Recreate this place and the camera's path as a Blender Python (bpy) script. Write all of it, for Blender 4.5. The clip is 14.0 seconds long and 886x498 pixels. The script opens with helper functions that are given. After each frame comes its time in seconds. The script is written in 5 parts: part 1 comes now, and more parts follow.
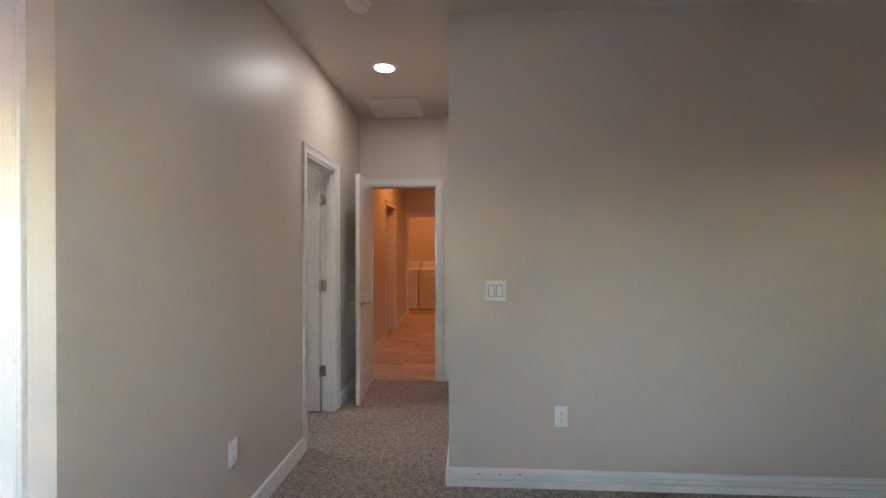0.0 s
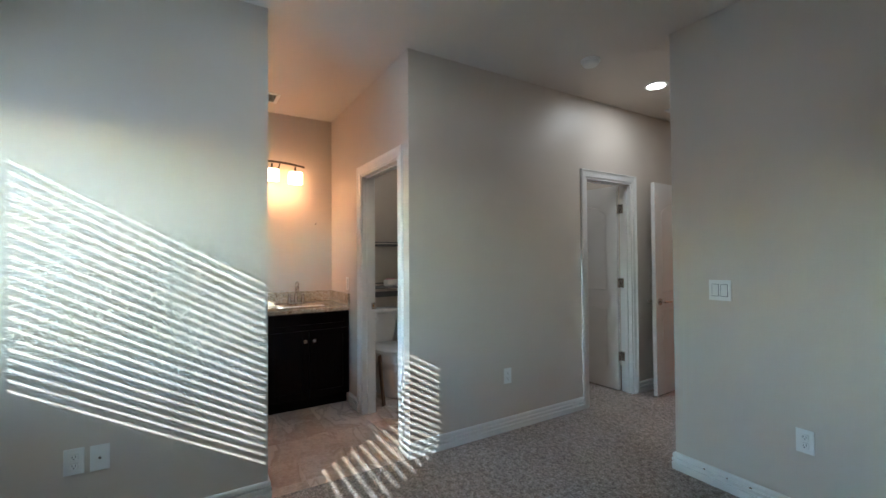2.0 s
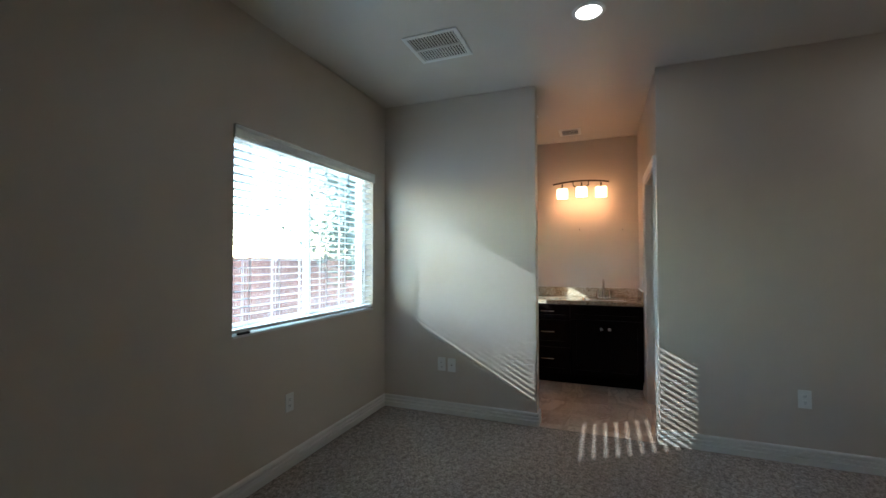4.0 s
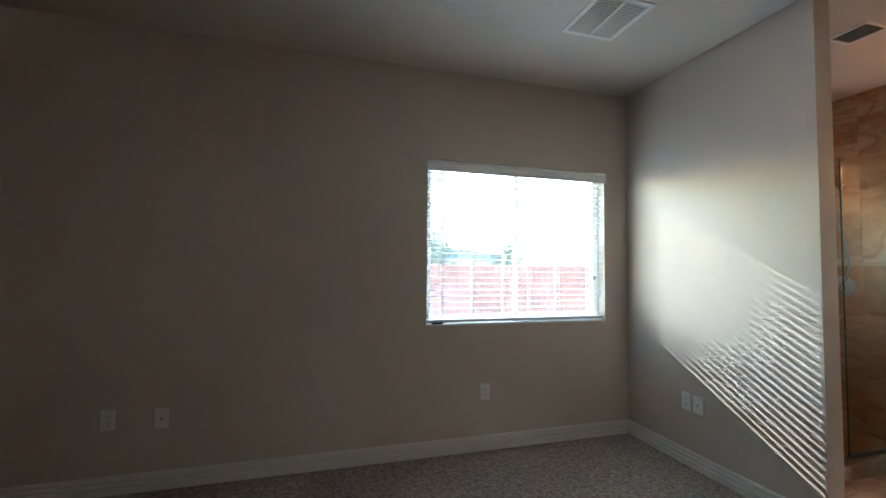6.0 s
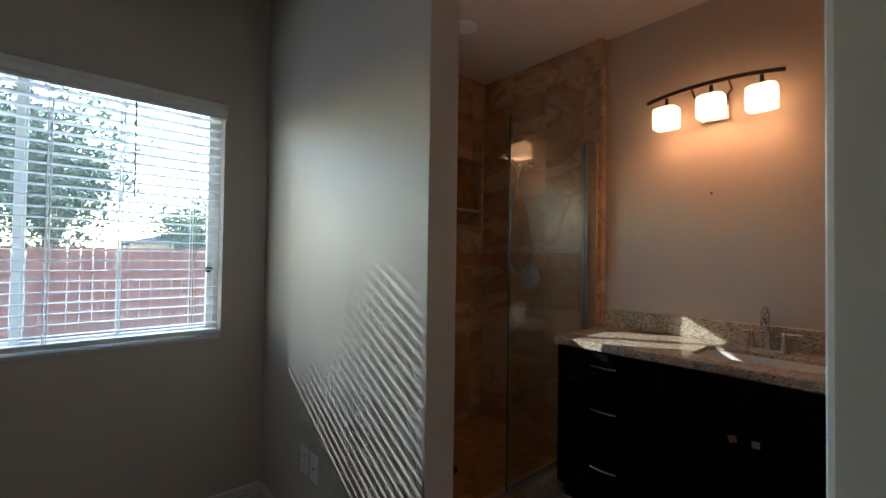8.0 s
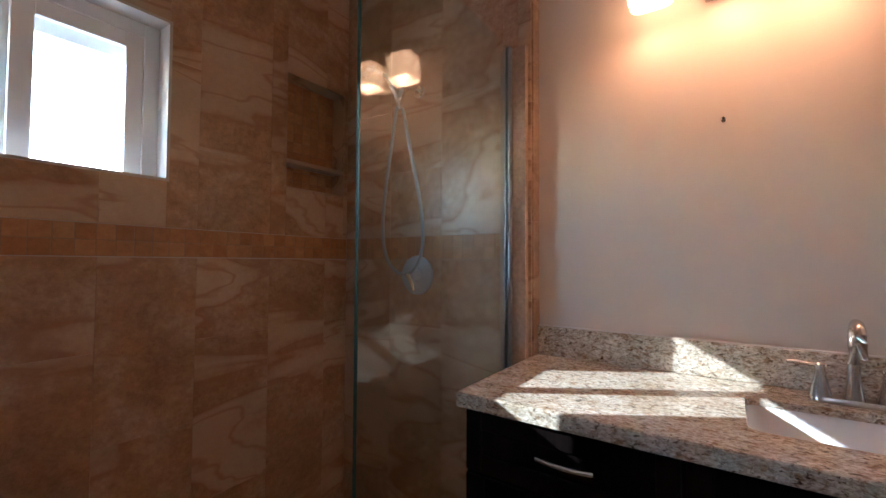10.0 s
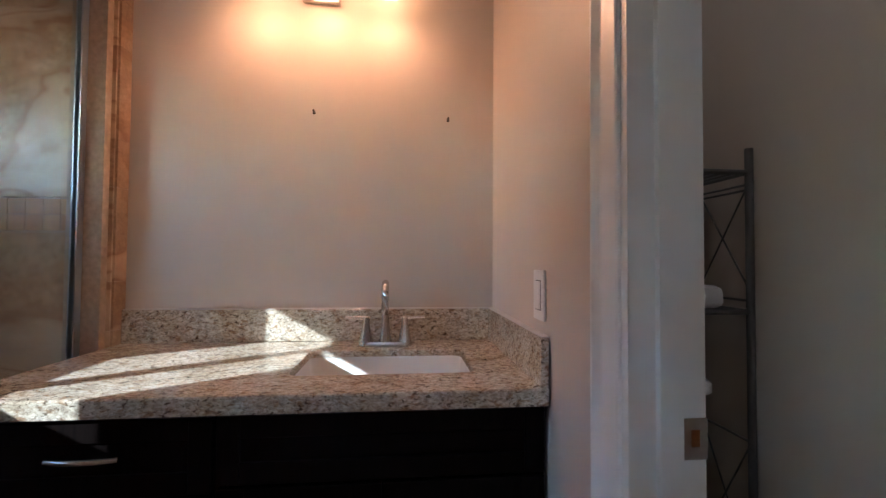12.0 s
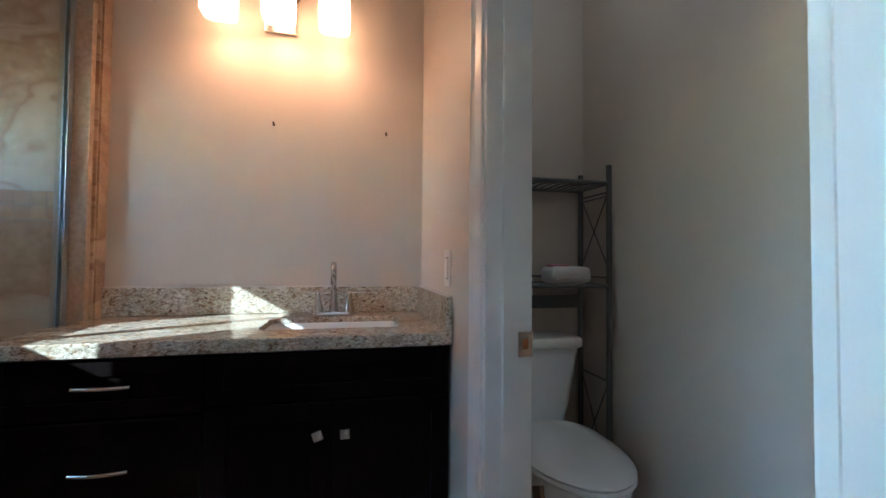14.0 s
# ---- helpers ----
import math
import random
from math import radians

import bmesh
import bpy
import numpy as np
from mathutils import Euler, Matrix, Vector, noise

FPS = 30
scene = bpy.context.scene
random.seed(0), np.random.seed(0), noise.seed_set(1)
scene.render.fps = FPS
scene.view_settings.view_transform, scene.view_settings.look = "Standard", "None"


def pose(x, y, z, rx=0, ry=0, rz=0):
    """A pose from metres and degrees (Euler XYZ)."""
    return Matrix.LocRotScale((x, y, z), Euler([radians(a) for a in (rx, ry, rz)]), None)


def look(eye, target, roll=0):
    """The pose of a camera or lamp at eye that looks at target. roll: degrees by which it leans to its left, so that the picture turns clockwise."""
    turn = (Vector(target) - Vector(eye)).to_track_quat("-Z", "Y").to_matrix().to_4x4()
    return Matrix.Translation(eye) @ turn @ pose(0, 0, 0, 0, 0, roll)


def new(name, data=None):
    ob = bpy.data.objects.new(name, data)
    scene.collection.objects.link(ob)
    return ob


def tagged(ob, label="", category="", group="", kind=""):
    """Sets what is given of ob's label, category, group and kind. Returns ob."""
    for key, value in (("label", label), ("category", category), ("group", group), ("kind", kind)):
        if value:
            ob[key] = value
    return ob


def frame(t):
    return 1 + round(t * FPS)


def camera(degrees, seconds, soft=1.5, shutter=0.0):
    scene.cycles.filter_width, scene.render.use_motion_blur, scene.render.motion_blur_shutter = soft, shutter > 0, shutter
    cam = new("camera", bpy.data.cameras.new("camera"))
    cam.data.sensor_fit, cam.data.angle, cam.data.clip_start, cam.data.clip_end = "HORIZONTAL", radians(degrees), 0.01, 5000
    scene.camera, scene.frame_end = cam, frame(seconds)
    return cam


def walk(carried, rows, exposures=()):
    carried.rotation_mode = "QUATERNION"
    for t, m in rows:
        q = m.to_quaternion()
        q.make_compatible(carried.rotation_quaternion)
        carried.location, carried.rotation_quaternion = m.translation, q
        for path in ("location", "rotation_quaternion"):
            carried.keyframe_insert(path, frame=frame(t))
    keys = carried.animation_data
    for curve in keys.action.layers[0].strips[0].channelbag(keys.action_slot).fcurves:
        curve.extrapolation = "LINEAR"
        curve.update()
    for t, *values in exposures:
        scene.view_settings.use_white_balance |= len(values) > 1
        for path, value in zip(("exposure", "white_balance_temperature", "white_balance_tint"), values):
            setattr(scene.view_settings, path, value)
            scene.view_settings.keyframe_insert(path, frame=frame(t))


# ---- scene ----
cam = camera(93.8, 14.0)
PATH = [
    (0, (0.158, 0.121, 1.38), (0.05, 2.118, 1.374), -0.1),
    (0.5, (0.469, 0.01, 1.349), (-0.144, 1.914, 1.358), -0.3),
    (1, (0.843, -0.063, 1.349), (-0.285, 1.589, 1.359), -0.4),
    (1.5, (1.16, -0.109, 1.35), (-0.268, 1.291, 1.373), -0.4),
    (2, (1.544, -0.064, 1.337), (-0.166, 0.973, 1.372), -0.4),
    (2.5, (1.879, 0.023, 1.34), (-0.009, 0.68, 1.379), -0.3),
    (3, (2.13, 0.234, 1.335), (0.146, 0.487, 1.38), -0.2),
    (3.5, (2.322, 0.497, 1.345), (0.336, 0.264, 1.388), -0.2),
    (4, (2.439, 0.813, 1.322), (0.576, 0.088, 1.376), -0.1),
    (4.2, (2.429, 0.924, 1.331), (0.645, 0.022, 1.378), -0.0),
    (6.3, (1.192, 1.791, 1.292), (0.695, -0.144, 1.384), 0.6),
    (6.5, (1.021, 1.74, 1.282), (0.52, -0.194, 1.372), 0.6),
    (7, (0.593, 1.605, 1.28), (-0.036, -0.292, 1.356), 0.6),
    (7.5, (0.178, 1.485, 1.272), (-0.692, -0.314, 1.350), 0.8),
    (8, (-0.157, 1.242, 1.317), (-1.490, -0.248, 1.355), 0.8),
    (8.2, (-0.328, 1.187, 1.302), (-1.769, -0.199, 1.346), 0.7),
    (10.3, (-1.247, 0.523, 1.238), (-2.938, -0.544, 1.298), 0.4),
    (10.5, (-1.27, 0.522, 1.237), (-3.009, -0.464, 1.296), 0.5),
    (11, (-1.281, 0.601, 1.217), (-3.174, -0.04, 1.299), 0.6),
    (11.5, (-1.254, 0.709, 1.222), (-3.242, 0.5, 1.275), 0.5),
    (12, (-1.257, 0.848, 1.17), (-3.247, 1.049, 1.224), 0.4),
    (12.5, (-1.26, 0.916, 1.129), (-3.194, 1.423, 1.181), 0.3),
    (13, (-1.181, 0.901, 1.081), (-3.085, 1.512, 1.141), 0.3),
    (13.5, (-1.041, 0.851, 1.092), (-2.944, 1.464, 1.144), 0.6),
    (14, (-0.885, 0.854, 1.114), (-2.834, 1.3, 1.171), 0.5),
]
walk(cam, [(t, look(eye, target, roll)) for t, eye, target, roll in PATH], [
    (0.0, 6.12, 6970, 17), (0.6, 6.12, 6570, 16), (1.0, 5.97, 6320, 16), (1.5, 5.82, 5970, 7), (2.0, 5.82, 5970, 4), (3.0, 5.54, 5820, -1), (4.2, 5.04, 6300, 6),
    (6.5, 5.44, 6600, 10), (7.5, 4.94, 6500, 11), (8.2, 4.09, 6500, 12), (10.4, 5.35, 5530, 14), (11.5, 5.13, 5730, 13), (12.6, 5.18, 5430, 11), (13.5, 5.33, 5300, 4), (14.0, 5.38, 5200, 2)])
# ---- sky, sun, lamps ----
SUN_WAY = Vector((-0.622, 1.0, -0.562)).normalized()
ELEVATION = math.asin(-SUN_WAY.z)
AZIMUTH = math.atan2(-SUN_WAY.x, -SUN_WAY.y)

world = bpy.data.worlds.new("world")
scene.world = world
world.use_nodes = True
wn, wl = world.node_tree.nodes, world.node_tree.links
sky = wn.new("ShaderNodeTexSky")
sky.sky_type, sky.sun_disc = "NISHITA", False
sky.dust_density, sky.air_density, sky.ozone_density = 0.0, 1.2, 1.0
sky.sun_elevation, sky.sun_rotation = ELEVATION, AZIMUTH
wn["Background"].inputs["Strength"].default_value = 0.15
wl.new(sky.outputs[0], wn["Background"].inputs["Color"])


def lamp(name, kind, power, colour, m, size=0.1, **more):
    data = bpy.data.lights.new(name, kind)
    data.energy, data.color = power, colour
    if kind == "SUN":
        data.angle = size
    elif kind == "AREA":
        data.shape, data.size = "DISK", size
    else:
        data.shadow_soft_size = size
    for k, v in more.items():
        if k == "spread":
            data.spread = v
    ob = new(name, data)
    ob.matrix_world = m
    return ob


sun = lamp("sun", "SUN", 0.42, (1.0, 0.985, 0.97), look((0, 0, 0), SUN_WAY), radians(0.3))
WARM = (1.0, 0.40, 0.20)
WHITE = (0.92, 0.95, 1.0)
CEIL = 2.74
SHADES_Y = (0.362, 0.576, 0.787)
for y in SHADES_Y:
    lamp("vanity_bulb", "POINT", 0.038, WARM, pose(-2.585, y, 2.085), 0.03)
lamp("ceiling_lamp_hall", "AREA", 0.105, WHITE, pose(-0.45, 3.22, 2.728), 0.13)
lamp("ceiling_lamp_bedroom", "AREA", 0.09, WHITE, pose(-0.03, 0.745, 2.728), 0.13)
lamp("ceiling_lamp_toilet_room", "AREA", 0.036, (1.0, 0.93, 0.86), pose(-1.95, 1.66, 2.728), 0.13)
lamp("ceiling_lamp_closet", "AREA", 0.16, WHITE, pose(-1.9, 3.3, 2.728), 0.16)
lamp("ceiling_lamp_corridor", "AREA", 0.22, (1.0, 0.38, 0.13), pose(-0.45, 6.3, 2.728), 0.16)
lamp("ceiling_lamp_laundry", "AREA", 0.22, (1.0, 0.38, 0.13), pose(-0.6, 9.1, 2.728), 0.16)


# ---- materials ----
def material(name, base, rough=0.5, metal=0.0, spec=0.5):
    m = bpy.data.materials.new(name)
    m.use_nodes = True
    p = m.node_tree.nodes["Principled BSDF"]
    p.inputs["Base Color"].default_value = (*base, 1)
    p.inputs["Roughness"].default_value, p.inputs["Metallic"].default_value = rough, metal
    p.inputs["Specular IOR Level"].default_value = spec
    return m, m.node_tree.nodes, m.node_tree.links, p


def coords(n, l, scale=(1, 1, 1), space="Object", shift=False):
    """Object coordinates, moved about by the object's random number where pieces should differ."""
    tc, mp = n.new("ShaderNodeTexCoord"), n.new("ShaderNodeMapping")
    mp.inputs["Scale"].default_value = scale
    if space == "World":
        g = n.new("ShaderNodeNewGeometry")
        l.new(g.outputs["Position"], mp.inputs["Vector"])
    else:
        l.new(tc.outputs[space], mp.inputs["Vector"])
    if shift:
        oi, mul = n.new("ShaderNodeObjectInfo"), n.new("ShaderNodeVectorMath")
        mul.operation = "SCALE"
        mul.inputs[0].default_value = (17.0, 31.0, 23.0)
        l.new(oi.outputs["Random"], mul.inputs["Scale"])
        l.new(mul.outputs[0], mp.inputs["Location"])
    return mp.outputs[0]


def noise_tex(n, l, vec, scale, detail=3, rough=0.5, warp=0.0):
    t = n.new("ShaderNodeTexNoise")
    t.inputs["Scale"].default_value, t.inputs["Detail"].default_value = scale, detail
    t.inputs["Roughness"].default_value, t.inputs["Distortion"].default_value = rough, warp
    l.new(vec, t.inputs["Vector"])
    return t.outputs["Fac"]


def ramp(n, l, fac, stops):
    r = n.new("ShaderNodeValToRGB")
    e = r.color_ramp.elements
    while len(e) < len(stops):
        e.new(0.5)
    for el, (p, c) in zip(e, stops):
        el.position, el.color = p, (*c, 1)
    l.new(fac, r.inputs["Fac"])
    return r.outputs["Color"]


def mix(n, l, fac, a, b, how="MIX"):
    m = n.new("ShaderNodeMix")
    m.data_type, m.blend_type = "RGBA", how
    for sock, v in ((m.inputs["Factor"], fac), (m.inputs["A"], a), (m.inputs["B"], b)):
        if isinstance(v, (int, float)):
            sock.default_value = v
        elif isinstance(v, tuple):
            sock.default_value = (*v, 1)
        else:
            l.new(v, sock)
    return m.outputs["Result"]


def bump(n, l, height, p, strength=0.2, distance=0.002, normal=None):
    b = n.new("ShaderNodeBump")
    b.inputs["Strength"].default_value, b.inputs["Distance"].default_value = strength, distance
    l.new(height, b.inputs["Height"])
    if normal:
        l.new(normal, b.inputs["Normal"])
    l.new(b.outputs[0], p.inputs["Normal"])
    return b.outputs[0]


def paint(name, base, rough, texture=0.12, spec=0.5):
    m, n, l, p = material(name, base, rough, spec=spec)
    v = coords(n, l, space="World")
    big = noise_tex(n, l, v, 0.9, 4)
    c = mix(n, l, 1.0, base, ramp(n, l, big, [(0.3, (0.93, 0.93, 0.93)), (0.7, (1.0, 1.0, 1.0))]), "MULTIPLY")
    l.new(c, p.inputs["Base Color"])
    orange_peel = noise_tex(n, l, v, 110, 3, 0.55)
    low = noise_tex(n, l, v, 5, 2)
    b = bump(n, l, low, p, 0.5 if texture else 0.0, 0.0025)
    bump(n, l, orange_peel, p, texture, 0.0015, b)
    rr = n.new("ShaderNodeMapRange")
    rr.inputs["To Min"].default_value, rr.inputs["To Max"].default_value = rough - 0.05, rough + 0.06
    l.new(noise_tex(n, l, v, 2.3, 3), rr.inputs["Value"])
    l.new(rr.outputs[0], p.inputs["Roughness"])
    return m


WALL = paint("wall_paint", (0.61, 0.53, 0.45), 0.42, 0.10, 0.4)
CEILING = paint("ceiling_paint", (0.63, 0.56, 0.49), 0.42, 0.14)
TRIM = paint("trim_paint", (0.76, 0.74, 0.70), 0.30, 0.02)
DOOR = paint("door_paint", (0.74, 0.71, 0.67), 0.34, 0.04)
PLASTIC, *_ = material("white_plastic", (0.78, 0.77, 0.74), 0.35)
SLAT, *_ = material("blind_slat", (0.88, 0.89, 0.87), 0.38)
VINYL, *_ = material("window_vinyl", (0.80, 0.79, 0.74), 0.4)
CERAMIC, *_ = material("ceramic", (0.82, 0.81, 0.79), 0.08)
DARK, *_ = material("dark_gap", (0.02, 0.02, 0.02), 0.7)
CAULK, *_ = material("caulk", (0.55, 0.50, 0.44), 0.6)
STEEL_GREY, *_ = material("grey_painted_steel", (0.13, 0.13, 0.13), 0.45, 0.3)
APPLIANCE, *_ = material("appliance_enamel", (0.75, 0.75, 0.74), 0.25)
PAPER, *_ = material("tissue_paper", (0.82, 0.80, 0.80), 0.9)
PINK, *_ = material("printed_wrapper", (0.62, 0.16, 0.30), 0.5)
BROWN, *_ = material("brown_board", (0.16, 0.09, 0.05), 0.7)


def brushed(name, base, rough):
    m, n, l, p = material(name, base, rough, 1.0)
    v = coords(n, l, (1, 1, 40))
    bump(n, l, noise_tex(n, l, v, 30, 3), p, 0.06, 0.0005)
    return m


NICKEL = brushed("brushed_nickel", (0.62, 0.59, 0.55), 0.26)
CHROME, *_ = material("chrome", (0.75, 0.76, 0.78), 0.08, 1.0)
SATIN, *_ = material("satin_chrome", (0.42, 0.44, 0.47), 0.38, 0.75)
HOSE, *_ = material("hose_grey", (0.36, 0.36, 0.36), 0.35, 0.6)
BRONZE, *_ = material("dark_metal", (0.09, 0.07, 0.055), 0.35, 0.9)
BRASS, *_ = material("brass_latch", (0.45, 0.22, 0.10), 0.35, 1.0)


def make_glass(name, tint):
    """Thin clear glass: lets light straight through, with gloss that grows towards grazing views."""
    m = bpy.data.materials.new(name)
    m.use_nodes = True
    n, l = m.node_tree.nodes, m.node_tree.links
    clear, gloss, both = n.new("ShaderNodeBsdfTransparent"), n.new("ShaderNodeBsdfGlossy"), n.new("ShaderNodeMixShader")
    clear.inputs["Color"].default_value = (*tint, 1)
    gloss.inputs["Roughness"].default_value = 0.01
    lw, power, scale = n.new("ShaderNodeLayerWeight"), n.new("ShaderNodeMath"), n.new("ShaderNodeMath")
    lw.inputs["Blend"].default_value = 0.5
    power.operation, scale.operation = "POWER", "MULTIPLY_ADD"
    power.inputs[1].default_value = 5.0
    scale.inputs[1].default_value, scale.inputs[2].default_value = 0.96, 0.04
    l.new(lw.outputs["Facing"], power.inputs[0])
    l.new(power.outputs[0], scale.inputs[0])
    l.new(scale.outputs[0], both.inputs[0])
    l.new(clear.outputs[0], both.inputs[1])
    l.new(gloss.outputs[0], both.inputs[2])
    l.new(both.outputs[0], n["Material Output"].inputs["Surface"])
    return m


SHOWER_GLASS = make_glass("shower_pane_glass", (0.93, 0.975, 0.965))
GLASS = make_glass("clear_glass", (0.985, 0.99, 0.99))
GLASS_EDGE, *_ = material("glass_edge", (0.035, 0.11, 0.095), 0.6, spec=0.2)


def make_screen():
    """Fine insect mesh: half open, the wires lit by the sun and letting a little light through."""
    m = bpy.data.materials.new("insect_screen")
    m.use_nodes = True
    n, l = m.node_tree.nodes, m.node_tree.links
    clear, wire, thru = n.new("ShaderNodeBsdfTransparent"), n.new("ShaderNodeBsdfDiffuse"), n.new("ShaderNodeBsdfTranslucent")
    clear.inputs["Color"].default_value = (0.94, 0.99, 1.0, 1)
    wire.inputs["Color"].default_value, thru.inputs["Color"].default_value = (0.10, 0.11, 0.12, 1), (0.07, 0.09, 0.10, 1)
    a, b = n.new("ShaderNodeMixShader"), n.new("ShaderNodeMixShader")
    a.inputs[0].default_value, b.inputs[0].default_value = 0.12, 0.51
    l.new(wire.outputs[0], a.inputs[1])
    l.new(thru.outputs[0], a.inputs[2])
    l.new(clear.outputs[0], b.inputs[1])
    l.new(a.outputs[0], b.inputs[2])
    l.new(b.outputs[0], n["Material Output"].inputs["Surface"])
    return m


SCREEN = make_screen()


def make_glow(name, colour, strength):
    m, n, l, p = material(name, (0.8, 0.8, 0.8), 0.4)
    p.inputs["Emission Color"].default_value = (*colour, 1)
    p.inputs["Emission Strength"].default_value = strength
    m.cycles.emission_sampling = "NONE"
    return m


LED = make_glow("lit_diffuser", (0.95, 0.97, 1.0), 0.36)
SHADE = make_glow("lit_opal_shade", (1.0, 0.52, 0.26), 0.26)


def make_carpet():
    m, n, l, p = material("carpet_pile", (0.3, 0.25, 0.22), 0.95, spec=0.15)
    v = coords(n, l, space="World")
    fine = noise_tex(n, l, v, 95, 4, 0.75)
    clump = noise_tex(n, l, v, 34, 3, 0.6, 0.6)
    big = noise_tex(n, l, v, 2.2, 3)
    c = ramp(n, l, fine, [(0.34, (0.20, 0.165, 0.145)), (0.5, (0.44, 0.375, 0.33)), (0.64, (0.66, 0.585, 0.53))])
    c2 = ramp(n, l, clump, [(0.35, (0.55, 0.54, 0.53)), (0.62, (1.0, 1.0, 1.0))])
    c3 = ramp(n, l, big, [(0.3, (0.86, 0.86, 0.86)), (0.7, (1.0, 1.0, 1.0))])
    l.new(mix(n, l, 1.0, mix(n, l, 1.0, c, c2, "MULTIPLY"), c3, "MULTIPLY"), p.inputs["Base Color"])
    b = bump(n, l, clump, p, 1.0, 0.012)
    bump(n, l, fine, p, 1.0, 0.006, b)
    return m


CARPET = make_carpet()


def make_marble(name, light, mid, dark, vein, rough=0.25):
    """Glazed stone-look tile: clouded beige with brown drifts and long slanted veins, different on every piece."""
    m, n, l, p = material(name, mid, rough)
    v = coords(n, l, shift=True)
    cloud = noise_tex(n, l, v, 3.2, 7, 0.66, 0.5)
    fine = noise_tex(n, l, v, 34, 5, 0.7)
    c = ramp(n, l, cloud, [(0.30, dark), (0.48, mid), (0.68, light)])
    c = mix(n, l, 1.0, c, ramp(n, l, fine, [(0.3, (0.72, 0.68, 0.64)), (0.62, (1.0, 1.0, 1.0))]), "MULTIPLY")
    mp = n.new("ShaderNodeMapping")
    mp.inputs["Rotation"].default_value = (0.6, 0.7, 0.6)
    mp.inputs["Scale"].default_value = (0.7, 2.2, 2.2)
    l.new(v, mp.inputs["Vector"])
    zone = noise_tex(n, l, mp.outputs[0], 1.25, 4, 0.45, 0.5)
    grain = ramp(n, l, noise_tex(n, l, v, 75, 3, 0.8), [(0.32, (0.80, 0.77, 0.74)), (0.6, (1.0, 1.0, 1.0))])
    c = mix(n, l, 0.8, c, grain, "MULTIPLY")
    smooth_zone = mix(n, l, 0.25, light, c)
    c = mix(n, l, ramp(n, l, zone, [(0.50, (0.0, 0.0, 0.0)), (0.545, (0.8, 0.8, 0.8))]), c, smooth_zone)
    veins = ramp(n, l, zone, [(0.49, (0.0, 0.0, 0.0)), (0.514, (0.75, 0.75, 0.75)), (0.522, (0.1, 0.1, 0.1)), (0.575, (0.0, 0.0, 0.0)), (0.588, (0.7, 0.7, 0.7)), (0.598, (0.0, 0.0, 0.0))])
    c = mix(n, l, veins, c, vein)
    l.new(c, p.inputs["Base Color"])
    bump(n, l, fine, p, 0.05, 0.001)
    return m


WALL_TILE = make_marble("shower_tile", (0.63, 0.445, 0.30), (0.50, 0.295, 0.16), (0.36, 0.195, 0.10), (0.36, 0.165, 0.08), 0.3)
WALL_TILE.node_tree.nodes["Principled BSDF"].inputs["Specular IOR Level"].default_value = 0.3
FLOOR_TILE = make_marble("floor_tile", (0.70, 0.58, 0.49), (0.56, 0.43, 0.34), (0.42, 0.29, 0.21), (0.30, 0.19, 0.13), 0.3)
TRIM_TILE = make_marble("edge_tile", (0.58, 0.42, 0.28), (0.42, 0.27, 0.16), (0.30, 0.17, 0.09), (0.25, 0.13, 0.07), 0.28)


def make_mosaic():
    m, n, l, p = material("mosaic_tile", (0.3, 0.12, 0.05), 0.35)
    v = coords(n, l, shift=True)
    oi, g = n.new("ShaderNodeObjectInfo"), n.new("ShaderNodeNewGeometry")
    add = n.new("ShaderNodeMath")
    add.operation = "ADD"
    l.new(oi.outputs["Random"], add.inputs[0])
    l.new(g.outputs["Random Per Island"], add.inputs[1])
    fr = n.new("ShaderNodeMath")
    fr.operation = "FRACT"
    l.new(add.outputs[0], fr.inputs[0])
    c = ramp(n, l, fr.outputs[0], [(0.0, (0.42, 0.175, 0.06)), (0.5, (0.50, 0.235, 0.085)), (1.0, (0.58, 0.30, 0.12))])
    c = mix(n, l, 1.0, c, ramp(n, l, noise_tex(n, l, v, 30, 5, 0.7), [(0.3, (0.7, 0.66, 0.62)), (0.65, (1.0, 1.0, 1.0))]), "MULTIPLY")
    l.new(c, p.inputs["Base Color"])
    return m


MOSAIC = make_mosaic()


def make_grout(name, base):
    m, n, l, p = material(name, base, 0.85)
    v = coords(n, l, space="World")
    l.new(mix(n, l, 1.0, base, ramp(n, l, noise_tex(n, l, v, 60, 4), [(0.3, (0.75, 0.75, 0.75)), (0.7, (1, 1, 1))]), "MULTIPLY"), p.inputs["Base Color"])
    return m


BAND_GROUT = make_grout("band_grout", (0.40, 0.25, 0.14))
GROUT = make_grout("tile_grout", (0.46, 0.32, 0.22))


